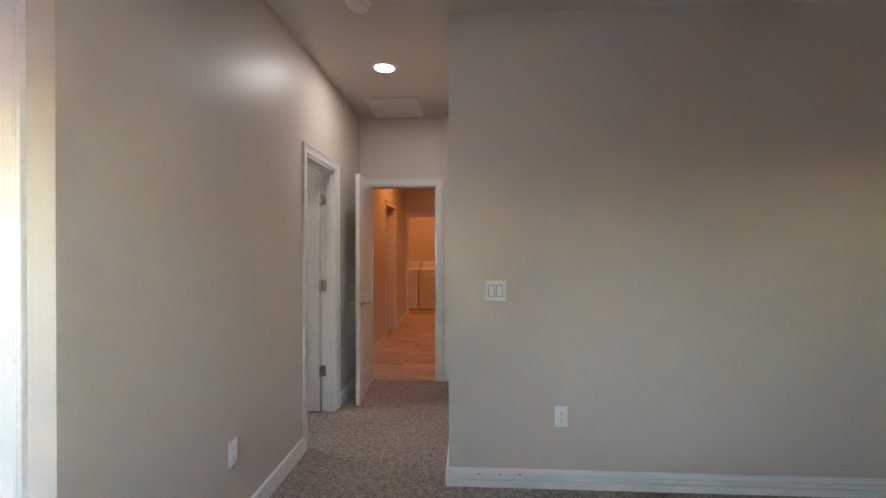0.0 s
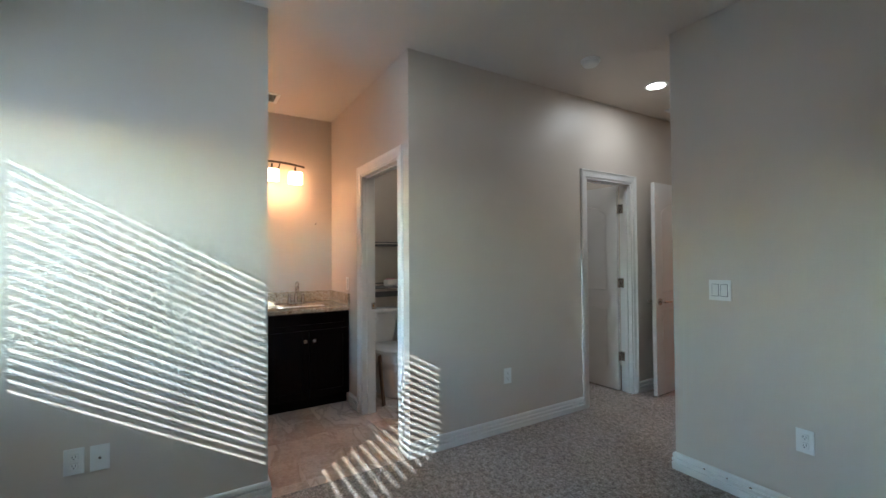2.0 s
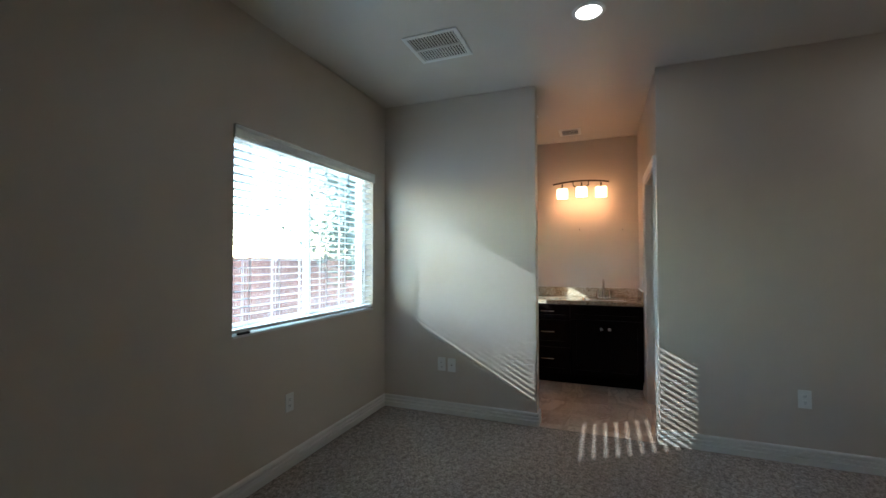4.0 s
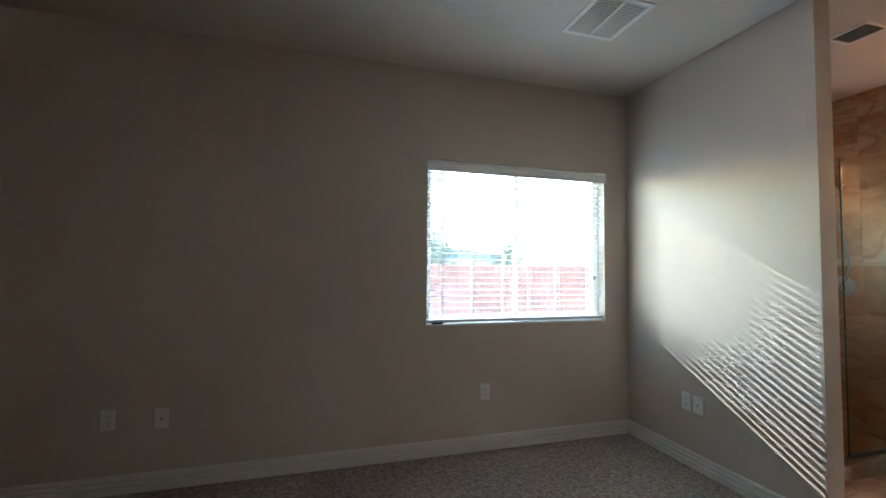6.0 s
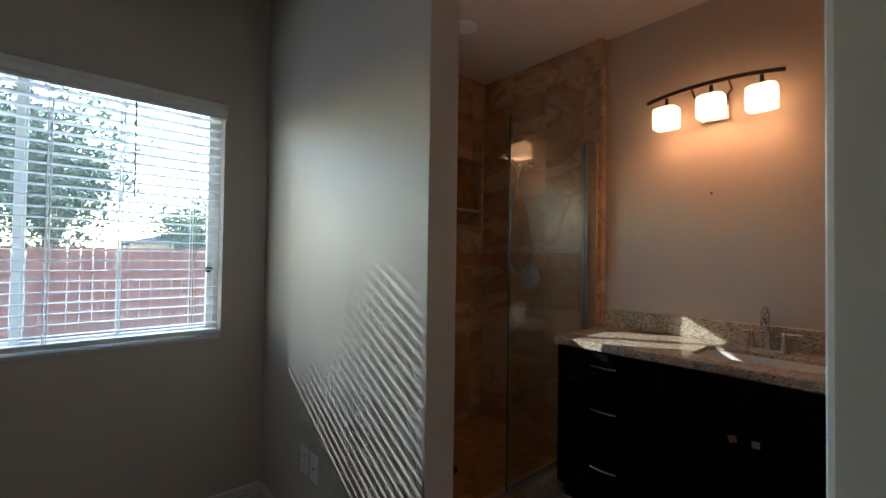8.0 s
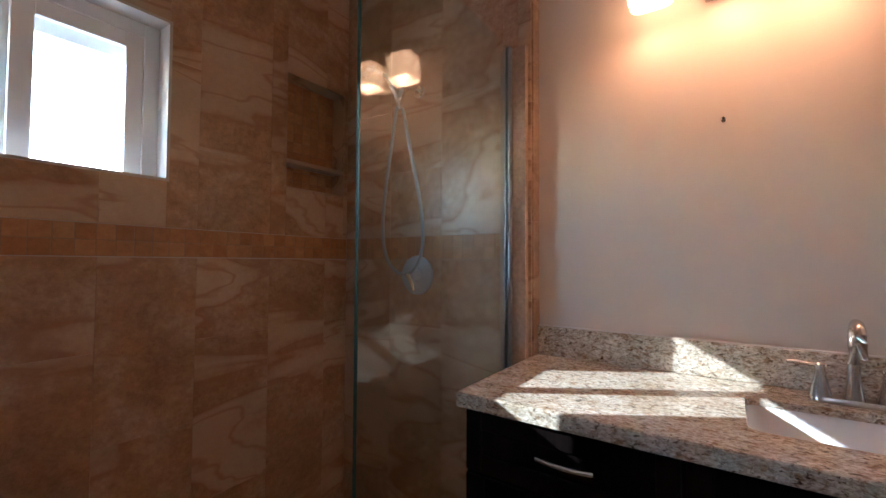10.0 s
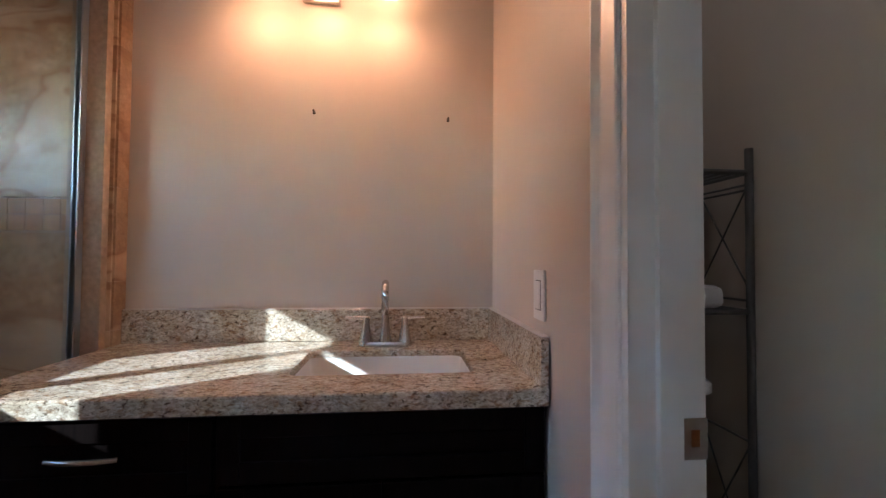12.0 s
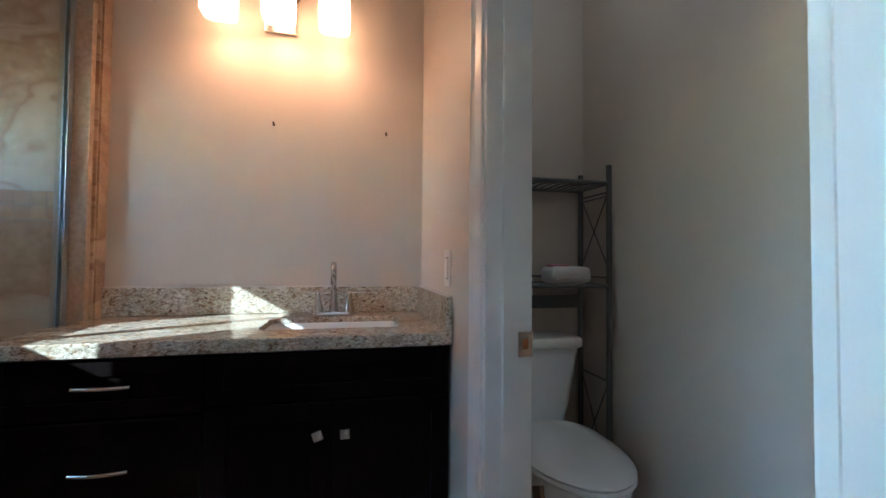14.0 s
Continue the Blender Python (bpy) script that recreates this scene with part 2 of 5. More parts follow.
def make_granite():
    """Polished beige granite: cream grains, grey and tan clouds, small dark and rusty flecks, stretched along the slab."""
    m, n, l, p = material("granite", (0.6, 0.55, 0.45), 0.10)
    v = coords(n, l, (1.0, 0.55, 1.0), space="World")
    grain = noise_tex(n, l, v, 150, 5, 0.7, 0.6)
    fleck = noise_tex(n, l, v, 115, 3, 0.6, 0.8)
    rust = noise_tex(n, l, v, 66, 4, 0.65, 0.6)
    cloud = noise_tex(n, l, v, 11, 4, 0.6, 0.4)
    c = ramp(n, l, grain, [(0.36, (0.30, 0.25, 0.20)), (0.46, (0.50, 0.44, 0.36)), (0.58, (0.70, 0.65, 0.54)), (0.70, (0.82, 0.79, 0.70))])
    c = mix(n, l, 0.85, c, ramp(n, l, rust, [(0.36, (0.52, 0.36, 0.24)), (0.47, (1, 1, 1))]), "MULTIPLY")
    c = mix(n, l, 0.95, c, ramp(n, l, fleck, [(0.35, (0.24, 0.20, 0.17)), (0.42, (0.95, 0.95, 0.95)), (0.44, (1, 1, 1))]), "MULTIPLY")
    c = mix(n, l, 1.0, c, ramp(n, l, cloud, [(0.34, (0.74, 0.68, 0.60)), (0.52, (0.95, 0.93, 0.90)), (0.66, (1, 1, 1))]), "MULTIPLY")
    l.new(c, p.inputs["Base Color"])
    return m


GRANITE = make_granite()


def make_espresso():
    m, n, l, p = material("espresso_wood", (0.005, 0.0035, 0.003), 0.40, spec=0.07)
    v = coords(n, l, (14, 14, 1.2))
    g = noise_tex(n, l, v, 7, 4, 0.6, 0.6)
    l.new(ramp(n, l, g, [(0.3, (0.003, 0.002, 0.002)), (0.7, (0.007, 0.0045, 0.004))]), p.inputs["Base Color"])
    bump(n, l, g, p, 0.05, 0.001)
    return m


ESPRESSO = make_espresso()


def make_outdoor(name, base, scale, low=0.7, rough=0.9, stretch=(1, 1, 1)):
    m, n, l, p = material(name, base, rough, spec=0.2)
    v = coords(n, l, stretch, space="World")
    l.new(mix(n, l, 1.0, base, ramp(n, l, noise_tex(n, l, v, scale, 5, 0.65), [(0.3, (low,) * 3), (0.7, (1, 1, 1))]), "MULTIPLY"), p.inputs["Base Color"])
    return m


FENCE = make_outdoor("stained_fence", (0.21, 0.095, 0.078), 6, 0.65, 0.8, (1, 1, 0.15))
EARTH = make_outdoor("gravel_yard", (0.60, 0.55, 0.48), 9, 0.7)
STUCCO = make_outdoor("stucco", (0.50, 0.42, 0.33), 40, 0.85)
ROOFING = make_outdoor("roof_shingle", (0.10, 0.10, 0.11), 14, 0.6)
BARK = make_outdoor("bark", (0.12, 0.085, 0.06), 12, 0.5)


def make_leaf():
    m, n, l, p = material("leaf", (0.06, 0.09, 0.05), 0.6)
    g = n.new("ShaderNodeNewGeometry")
    l.new(ramp(n, l, g.outputs["Random Per Island"], [(0.0, (0.030, 0.055, 0.032)), (1.0, (0.085, 0.115, 0.06))]), p.inputs["Base Color"])
    return m


LEAF = make_leaf()


# ---- mesh tools ----
def box(bm, x0, x1, y0, y1, z0, z1, bevel=0.0, m=None):
    vs = [bm.verts.new(c) for c in ((x0, y0, z0), (x1, y0, z0), (x1, y1, z0), (x0, y1, z0), (x0, y0, z1), (x1, y0, z1), (x1, y1, z1), (x0, y1, z1))]
    fs = [bm.faces.new([vs[i] for i in f]) for f in ((3, 2, 1, 0), (4, 5, 6, 7), (0, 1, 5, 4), (1, 2, 6, 5), (2, 3, 7, 6), (3, 0, 4, 7))]
    if bevel:
        es = list({e for f in fs for e in f.edges})
        out = bmesh.ops.bevel(bm, geom=es, offset=bevel, segments=2 if bevel > 0.002 else 1, profile=0.5, affect="EDGES")
        vs = list({v for f in out["faces"] for v in f.verts} | {v for v in vs if v.is_valid})
    if m is not None:
        bmesh.ops.transform(bm, matrix=m, verts=vs)
    return vs


def tube(bm, points, radius, sides=10, caps=True, flat=1.0):
    """A round bar along points; radius may be a list; flat squashes it along z."""
    pts = [Vector(p) for p in points]
    rs = radius if isinstance(radius, (list, tuple)) else [radius] * len(pts)
    rings = []
    up = Vector((0, 0, 1))
    for i, p in enumerate(pts):
        d = (pts[min(i + 1, len(pts) - 1)] - pts[max(i - 1, 0)]).normalized()
        a = d.cross(up)
        if a.length < 0.05:
            a = d.cross(Vector((0, 1, 0)))
        a.normalize()
        b = a.cross(d).normalized() * flat
        rings.append([bm.verts.new(p + rs[i] * (math.cos(t) * a + math.sin(t) * b)) for t in (2 * math.pi * k / sides for k in range(sides))])
    for r0, r1 in zip(rings, rings[1:]):
        for k in range(sides):
            bm.faces.new((r0[k], r0[(k + 1) % sides], r1[(k + 1) % sides], r1[k]))
    if caps:
        bm.faces.new(rings[0][::-1])
        bm.faces.new(rings[-1])


def loft(bm, rings, caps=(True, True)):
    made = [[bm.verts.new(p) for p in r] for r in rings]
    k = len(made[0])
    for a, b in zip(made, made[1:]):
        for i in range(k):
            bm.faces.new((a[i], a[(i + 1) % k], b[(i + 1) % k], b[i]))
    if caps[0]:
        bm.faces.new(made[0][::-1])
    if caps[1]:
        bm.faces.new(made[-1])


def disc_rings(cx, cy, steps, sides=24):
    """Rings round an upright axis, from (radius, z) steps."""
    return [[(cx + r * math.cos(2 * math.pi * k / sides), cy + r * math.sin(2 * math.pi * k / sides), z) for k in range(sides)] for r, z in steps]


def part(name, bm, mat, parent=None, label="", kind="", smooth=False, mats=None):
    me = bpy.data.meshes.new(name)
    bmesh.ops.recalc_face_normals(bm, faces=bm.faces)
    bm.to_mesh(me)
    bm.free()
    for mt in (mats or [mat]):
        me.materials.append(mt)
    if smooth:
        for p in me.polygons:
            p.use_smooth = True
        me.set_sharp_from_angle(angle=radians(40))
    ob = new(name, me)
    if parent:
        ob.parent = parent
    return tagged(ob, label, kind=kind)


def base(name, label, category, at=(0, 0, 0), group=""):
    return_ob = new(name)
    return_ob.matrix_world = pose(*at)
    return_ob.empty_display_size = 0.05
    return tagged(return_ob, label, category, group)


def boxes(name, mat, rows, parent=None, label="", kind="", bevel=0.0):
    bm = bmesh.new()
    for r in rows:
        box(bm, *r, bevel=bevel)
    return part(name, bm, mat, parent, label, kind)


# ---- plan ----
XA, XA_BACK, XB_BACK = -0.94, -1.055, -1.055
YW, YC, YT, YT_BACK = -1.08, 2.53, 1.176, 1.291
XV, XS = -2.725, -2.665
NX0, NX1, NZ0, NZ1, ND = -2.64, -2.308, 1.575, 2.09, 0.085
HALL_X, HALL_END = 0.06, 4.40
A_END = 0.30
EAST = 3.7
WIN = (-0.728, 0.742, 0.893, 2.085)
SWIN = (-1.833, -1.10, 1.524, 2.085)
TDOOR = (-1.845, -1.095, 2.035)
CDOOR = (2.925, 3.582, 2.035)
EDOOR = (-0.845, -0.13, 2.035)


def wall(name, rows, label=""):
    return tagged(boxes(name, WALL, rows), label or "beige painted wall with a light orange-peel texture", kind="structure")


wall("wall_window", [
    (XV - 0.2, NX0 - 0.009, YW - 0.16, YW, -0.1, CEIL), (NX1 + 0.009, SWIN[0], YW - 0.16, YW, -0.1, CEIL),
    (NX0 - 0.009, NX1 + 0.009, YW - 0.16, YW, -0.1, NZ0 - 0.009), (NX0 - 0.009, NX1 + 0.009, YW - 0.16, YW, NZ1 + 0.009, CEIL),
    (NX0 - 0.009, NX1 + 0.009, YW - 0.16, YW - ND - 0.006, NZ0 - 0.009, NZ1 + 0.009), (SWIN[0], SWIN[1], YW - 0.16, YW, -0.1, SWIN[2]), (SWIN[0], SWIN[1], YW - 0.16, YW, SWIN[3], CEIL),
    (SWIN[1], WIN[0], YW - 0.16, YW, -0.1, CEIL), (WIN[0], WIN[1], YW - 0.16, YW, -0.1, WIN[2]), (WIN[0], WIN[1], YW - 0.16, YW, WIN[3], CEIL),
    (WIN[1], EAST + 0.15, YW - 0.16, YW, -0.1, CEIL)])
wall("wall_striped", [(XA_BACK, XA, YW, A_END, 0, CEIL)])
wall("wall_hall_side", [
    (XB_BACK, XA, YT, CDOOR[0], 0, CEIL), (XB_BACK, XA, CDOOR[0], CDOOR[1], CDOOR[2], CEIL), (XB_BACK, XA, CDOOR[1], HALL_END + 0.115, 0, CEIL)])
wall("wall_toilet_front", [
    (XV, TDOOR[0], YT, YT_BACK, 0, CEIL), (TDOOR[0], TDOOR[1], YT, YT_BACK, TDOOR[2], CEIL), (TDOOR[1], XB_BACK, YT, YT_BACK, 0, CEIL)])
wall("wall_vanity", [(XV - 0.15, XV, YW, 4.515, 0, CEIL)])
wall("wall_toilet_rear", [(XV, XB_BACK, 1.985, 2.10, 0, CEIL)])
wall("wall_bedroom_entry", [(HALL_X, EAST, YC, YC + 0.115, 0, CEIL), (HALL_X, HALL_X + 0.115, YC + 0.115, HALL_END + 0.115, 0, CEIL)])
wall("wall_east", [(EAST, EAST + 0.15, YW, YC + 0.115, 0, CEIL)])
wall("wall_hall_end", [
    (XA, EDOOR[0], HALL_END, HALL_END + 0.115, 0, CEIL), (EDOOR[0], EDOOR[1], HALL_END, HALL_END + 0.115, EDOOR[2], CEIL), (EDOOR[1], HALL_X, HALL_END, HALL_END + 0.115, 0, CEIL)])
wall("wall_closet_rear", [(XV, XB_BACK, 4.40, 4.515, 0, CEIL)])
wall("wall_corridor_side", [(-1.15, -1.03, 4.515, 6.3, 0, CEIL), (-1.15, -1.03, 6.3, 7.05, 2.03, CEIL), (-1.15, -1.03, 7.05, 8.45, 0, CEIL), (-1.30, -1.15, 6.2, 7.15, 0, CEIL)])
wall("wall_corridor_east", [(0.5, 0.62, 4.515, 10.6, 0, CEIL), (0.175, 0.5, 4.40, 4.515, 0, CEIL)])
wall("wall_laundry_front", [(-1.03, -0.98, 8.35, 8.45, 0, CEIL), (-0.98, 0.4, 8.35, 8.45, 2.0, CEIL), (0.4, 0.5, 8.35, 8.45, 0, CEIL)])
wall("wall_laundry_rear", [(-1.75, 0.5, 10.1, 10.22, 0, CEIL), (-1.87, -1.75, 8.45, 10.22, 0, CEIL), (-1.75, -1.15, 8.35, 8.45, 0, CEIL)])
boxes("ceiling", CEILING, [(XV - 0.2, EAST + 0.15, YW - 0.16, 10.6, CEIL, CEIL + 0.12)], label="cream painted ceiling with a fine texture", kind="structure")
boxes("floor", CARPET, [
    (XA, EAST, YW, YC, -0.1, 0.0), (XA, HALL_X, YC, HALL_END + 0.02, -0.1, 0.0), (XB_BACK - 0.0, XA, CDOOR[0], CDOOR[1], -0.1, 0.0), (XV, XB_BACK, 2.10, 4.40, -0.1, 0.0)],
    label="mottled taupe cut-pile carpet", kind="structure")
boxes("floor", GROUT, [(XV, XA - 0.001, YW, YT_BACK + 0.69, -0.1, -0.006), (-1.9, 0.5, HALL_END + 0.02, 10.3, -0.1, -0.006)], label="beige grout bed under floor tiles", kind="structure")

# ---- baseboards ----
def baseboard(x0, y0, x1, y1, side):
    """A moulded board along a wall from one end to the other; side: the way it faces."""
    sx, sy = side
    prof = [(0.0, 0.0), (0.016, 0.0), (0.020, 0.040), (0.019, 0.042), (0.003, 0.043), (0.003, 0.052), (0.017, 0.053), (0.018, 0.068), (0.017, 0.070), (0.002, 0.071), (0.002, 0.079), (0.014, 0.080), (0.014, 0.096), (0.009, 0.103), (0.0, 0.105)]
    bm = bmesh.new()
    loft(bm, [[(x + sx * d, y + sy * d, z) for d, z in prof] for x, y in ((x0, y0), (x1, y1))])
    return part("baseboard", bm, TRIM, label="white painted baseboard with two grooves", kind="structure")


T = 0.016
baseboard(XA, YW, EAST, YW, (0, 1))
baseboard(XA, YW + T, XA, A_END, (1, 0))
baseboard(XA + T, A_END, XA_BACK, A_END, (0, 1))
baseboard(XA, YT, XA, CDOOR[0] - 0.065, (1, 0))
baseboard(XA + T, YT, TDOOR[1] + 0.072, YT, (0, -1))
baseboard(XA, CDOOR[1] + 0.065, XA, HALL_END, (1, 0))
baseboard(HALL_X, YC, EAST, YC, (0, -1))
baseboard(HALL_X, YC - T, HALL_X, HALL_END, (-1, 0))
baseboard(EAST, YW + T, EAST, YC - T, (-1, 0))
baseboard(XV + 0.57, YT, TDOOR[0] - 0.072, YT, (0, -1))
baseboard(XV, 1.985, XB_BACK, 1.985, (0, -1))
baseboard(XV, YT_BACK, XV, 1.985 - T, (1, 0))
baseboard(-1.03, HALL_END + 0.12, -1.03, 6.23, (1, 0))
baseboard(-1.03, 7.12, -1.03, 8.35, (1, 0))


for x, w in ((0.232, 0.012), (0.352, 0.010), (0.468, 0.016)):
    bm = bmesh.new()
    tube(bm, [(x - w / 2, YC - 0.0125, 0.074), (x, YC - 0.0125, 0.076), (x + w / 2, YC - 0.0125, 0.073)], [0.0015, 0.004, 0.0015], 6)
    part("baseboard_chip", bm, BROWN, label="small brown chip in the painted baseboard", kind="structure")

# ---- door frames and doors ----
CASING = ((0.0, 0.0), (0.0, 0.007), (0.05, 0.0095), (0.56, 0.0115), (0.63, 0.0130), (0.67, 0.0110), (0.71, 0.0125), (0.78, 0.0150),
          (0.81, 0.0130), (0.85, 0.0145), (0.90, 0.0170), (0.96, 0.0175), (1.0, 0.0150), (1.0, 0.0))


def casing(axis, plane, face, a0, a1, top, width=0.065, limit=(-99, 99)):
    """Moulded trim round an opening, mitred at its upper corners: a flat inner slope and two beads outside."""
    bm = bmesh.new()
    rings = []
    for station in range(4):
        ring = []
        for u, d in CASING:
            off = u * width
            a = max(a0 - off, limit[0]) if station < 2 else min(a1 + off, limit[1])
            z = top + off if station in (1, 2) else 0.0
            ring.append((a, plane + face * d, z) if axis == "x" else (plane + face * d, a, z))
        rings.append(ring)
    loft(bm, rings)
    return part("trim", bm, TRIM, label="white moulded door casing", kind="structure")


def jamb(axis, p0, p1, a0, a1, top, stop):
    bm = bmesh.new()
    t = 0.018
    rows = [(a0, a0 + t, 0, top), (a1 - t, a1, 0, top), (a0 + t, a1 - t, top - t, top)]
    s0, s1 = stop
    rows2 = [(a0 + t, a0 + t + 0.011, 0, top - t), (a1 - t - 0.011, a1 - t, 0, top - t), (a0 + t + 0.011, a1 - t - 0.011, top - t - 0.011, top - t)]
    for b0, b1, z0, z1 in rows:
        box(bm, *((b0, b1, p0 - 0.002, p1 + 0.002) if axis == "x" else (p0 - 0.002, p1 + 0.002, b0, b1)), z0, z1)
    for b0, b1, z0, z1 in rows2:
        box(bm, *((b0, b1, s0, s1) if axis == "x" else (s0, s1, b0, b1)), z0, z1)
    return part("trim", bm, TRIM, label="white door jamb with stop", kind="structure")


casing("x", YT, -1, TDOOR[0], TDOOR[1], TDOOR[2], 0.072)
casing("x", YT_BACK, 1, TDOOR[0], TDOOR[1], TDOOR[2], limit=(-99, XB_BACK))
jamb("x", YT, YT_BACK, TDOOR[0] - 0.0, TDOOR[1], TDOOR[2], (YT + 0.04, YT + 0.075))
casing("y", XA, 1, CDOOR[0], CDOOR[1], CDOOR[2])
jamb("y", XB_BACK, XA, CDOOR[0], CDOOR[1], CDOOR[2], (XB_BACK + 0.045, XB_BACK + 0.08))
casing("x", HALL_END, -1, EDOOR[0], EDOOR[1], EDOOR[2], limit=(XA, HALL_X))
casing("x", HALL_END + 0.115, 1, EDOOR[0], EDOOR[1], EDOOR[2])
jamb("x", HALL_END, HALL_END + 0.115, EDOOR[0], EDOOR[1], EDOOR[2], (HALL_END + 0.045, HALL_END + 0.08))
casing("y", -1.03, 1, 6.3, 7.05, 2.03)
casing("x", 8.35, -1, -0.98, 0.4, 2.0, limit=(-1.03, 0.5))


def door_leaf(width, thick=0.035, height=2.01):
    """A hollow-core leaf with an arched upper panel and a square lower one, sunk on both faces; hinge line at x = 0, running to +x, faces along y."""
    bm = bmesh.new()
    m = 0.115
    box(bm, 0, width, -thick / 2 + 0.006, thick / 2 - 0.006, 0.0, height)

    def outline(x0, x1, z0, z1, rise, k=12):
        pts = [(x0, z0), (x1, z0)]
        for i in range(k + 1):
            u = i / k
            pts.append((x1 + (x0 - x1) * u, z1 + rise * math.sin(math.pi * u) ** 0.8))
        return pts

    panels = [outline(m, width - m, 0.86 + 0.10, 1.74, 0.10), outline(m, width - m, 0.20, 0.80, 0.0)]
    for s in (-1, 1):
        y_face, y_low = s * thick / 2, s * (thick / 2 - 0.006)
        frame = [(0, m, 0, height), (width - m, width, 0, height), (m, width - m, 0, 0.20), (m, width - m, 0.80, 0.96)]
        for x0, x1, z0, z1 in frame:
            box(bm, x0, x1, min(y_face, y_low), max(y_face, y_low), z0, z1)
        k = 12
        for i in range(k):
            u0, u1 = i / k, (i + 1) / k
            xa, xb = m + (width - 2 * m) * u0, m + (width - 2 * m) * u1
            za, zb = 1.74 + 0.10 * math.sin(math.pi * u0) ** 0.8, 1.74 + 0.10 * math.sin(math.pi * u1) ** 0.8
            v = [bm.verts.new(p) for p in ((xa, y_face, za), (xb, y_face, zb), (xb, y_face, height), (xa, y_face, height))]
            bm.faces.new(v)
            v = [bm.verts.new(p) for p in ((xa, y_face, za), (xb, y_face, zb), (xb, y_low, zb), (xa, y_low, za))]
            bm.faces.new(v)
        for pts in panels:
            cx = sum(p[0] for p in pts) / len(pts)
            cz = (min(p[1] for p in pts) + max(p[1] for p in pts)) / 2

            def inset(d):
                w0 = (max(p[0] for p in pts) - min(p[0] for p in pts)) / 2
                h0 = (max(p[1] for p in pts) - min(p[1] for p in pts)) / 2
                return [(cx + (x - cx) * (w0 - d) / w0, cz + (z - cz) * (h0 - d) / h0) for x, z in pts]

            for a, b, ya, yb in ((0.010, 0.018, y_low, s * (thick / 2 - 0.001)), (0.018, 0.050, s * (thick / 2 - 0.001), s * (thick / 2 - 0.0025))):
                r0 = [bm.verts.new((x, ya, z)) for x, z in inset(a)]
                r1 = [bm.verts.new((x, yb, z)) for x, z in inset(b)]
                for i in range(len(r0)):
                    j = (i + 1) % len(r0)
                    bm.faces.new((r0[i], r0[j], r1[j], r1[i]))
                if b > 0.03:
                    bm.faces.new(r1)
    return bm


def lever(side, width, z, thick=0.035):
    bm = bmesh.new()
    y = side * thick / 2
    x = width - 0.06
    tube(bm, [(x, y, z), (x, y + side * 0.012, z)], 0.033, 20)
    tube(bm, [(x, y + side * 0.012, z), (x, y + side * 0.060, z)], 0.011, 12)
    tube(bm, [(x + 0.012, y + side * 0.060, z), (x - 0.05, y + side * 0.064, z + 0.002), (x - 0.115, y + side * 0.058, z - 0.003)], [0.012, 0.010, 0.008], 12)
    return bm


def hinge_plates(thick, height_list, label="satin nickel butt hinge"):
    out = []
    for z in height_list:
        bm = bmesh.new()
        box(bm, -0.016, 0.0, -thick / 2 - 0.002, thick / 2 - 0.004, z - 0.045, z + 0.045, 0.001)
        tube(bm, [(-0.004, -thick / 2 - 0.006, z - 0.047), (-0.004, -thick / 2 - 0.006, z + 0.047)], 0.0065, 10)
        out.append((bm, label))
    return out


def door(name, label, width, m, lever_z=0.93):
    d = base(name, label, "door")
    part("leaf", door_leaf(width), DOOR, d)
    part("handle", lever(1, width, lever_z), NICKEL, d, "satin nickel lever handle", smooth=True)
    part("handle", lever(-1, width, lever_z), NICKEL, d, "satin nickel lever handle", smooth=True)
    for bm, lab in hinge_plates(0.035, (0.33, 1.05, 1.78)):
        part("hinge", bm, NICKEL, d, lab)
    d.matrix_world = m
    return d


door("door", "open white two-panel arched hall door beside the wall", 0.705, pose(EDOOR[0] + 0.022, HALL_END - 0.03, 0.012, 0, 0, -86), 0.88)
closet_door = door("door", "open white two-panel arched closet door", 0.635, pose(XB_BACK - 0.012, CDOOR[1] - 0.040, 0.012, 0, 0, 183))
for z in (0.342, 1.062, 1.792):
    bm = bmesh.new()
    box(bm, XB_BACK - 0.004, XB_BACK + 0.036, CDOOR[1] - 0.0215, CDOOR[1] - 0.0185, z - 0.045, z + 0.045, 0.0005)
    tube(bm, [(XB_BACK - 0.008, CDOOR[1] - 0.022, z - 0.047), (XB_BACK - 0.008, CDOOR[1] - 0.022, z + 0.047)], 0.0065, 10)
    h = part("hinge", bm, NICKEL, closet_door, "satin nickel butt hinge")
    h.matrix_parent_inverse = closet_door.matrix_world.inverted()


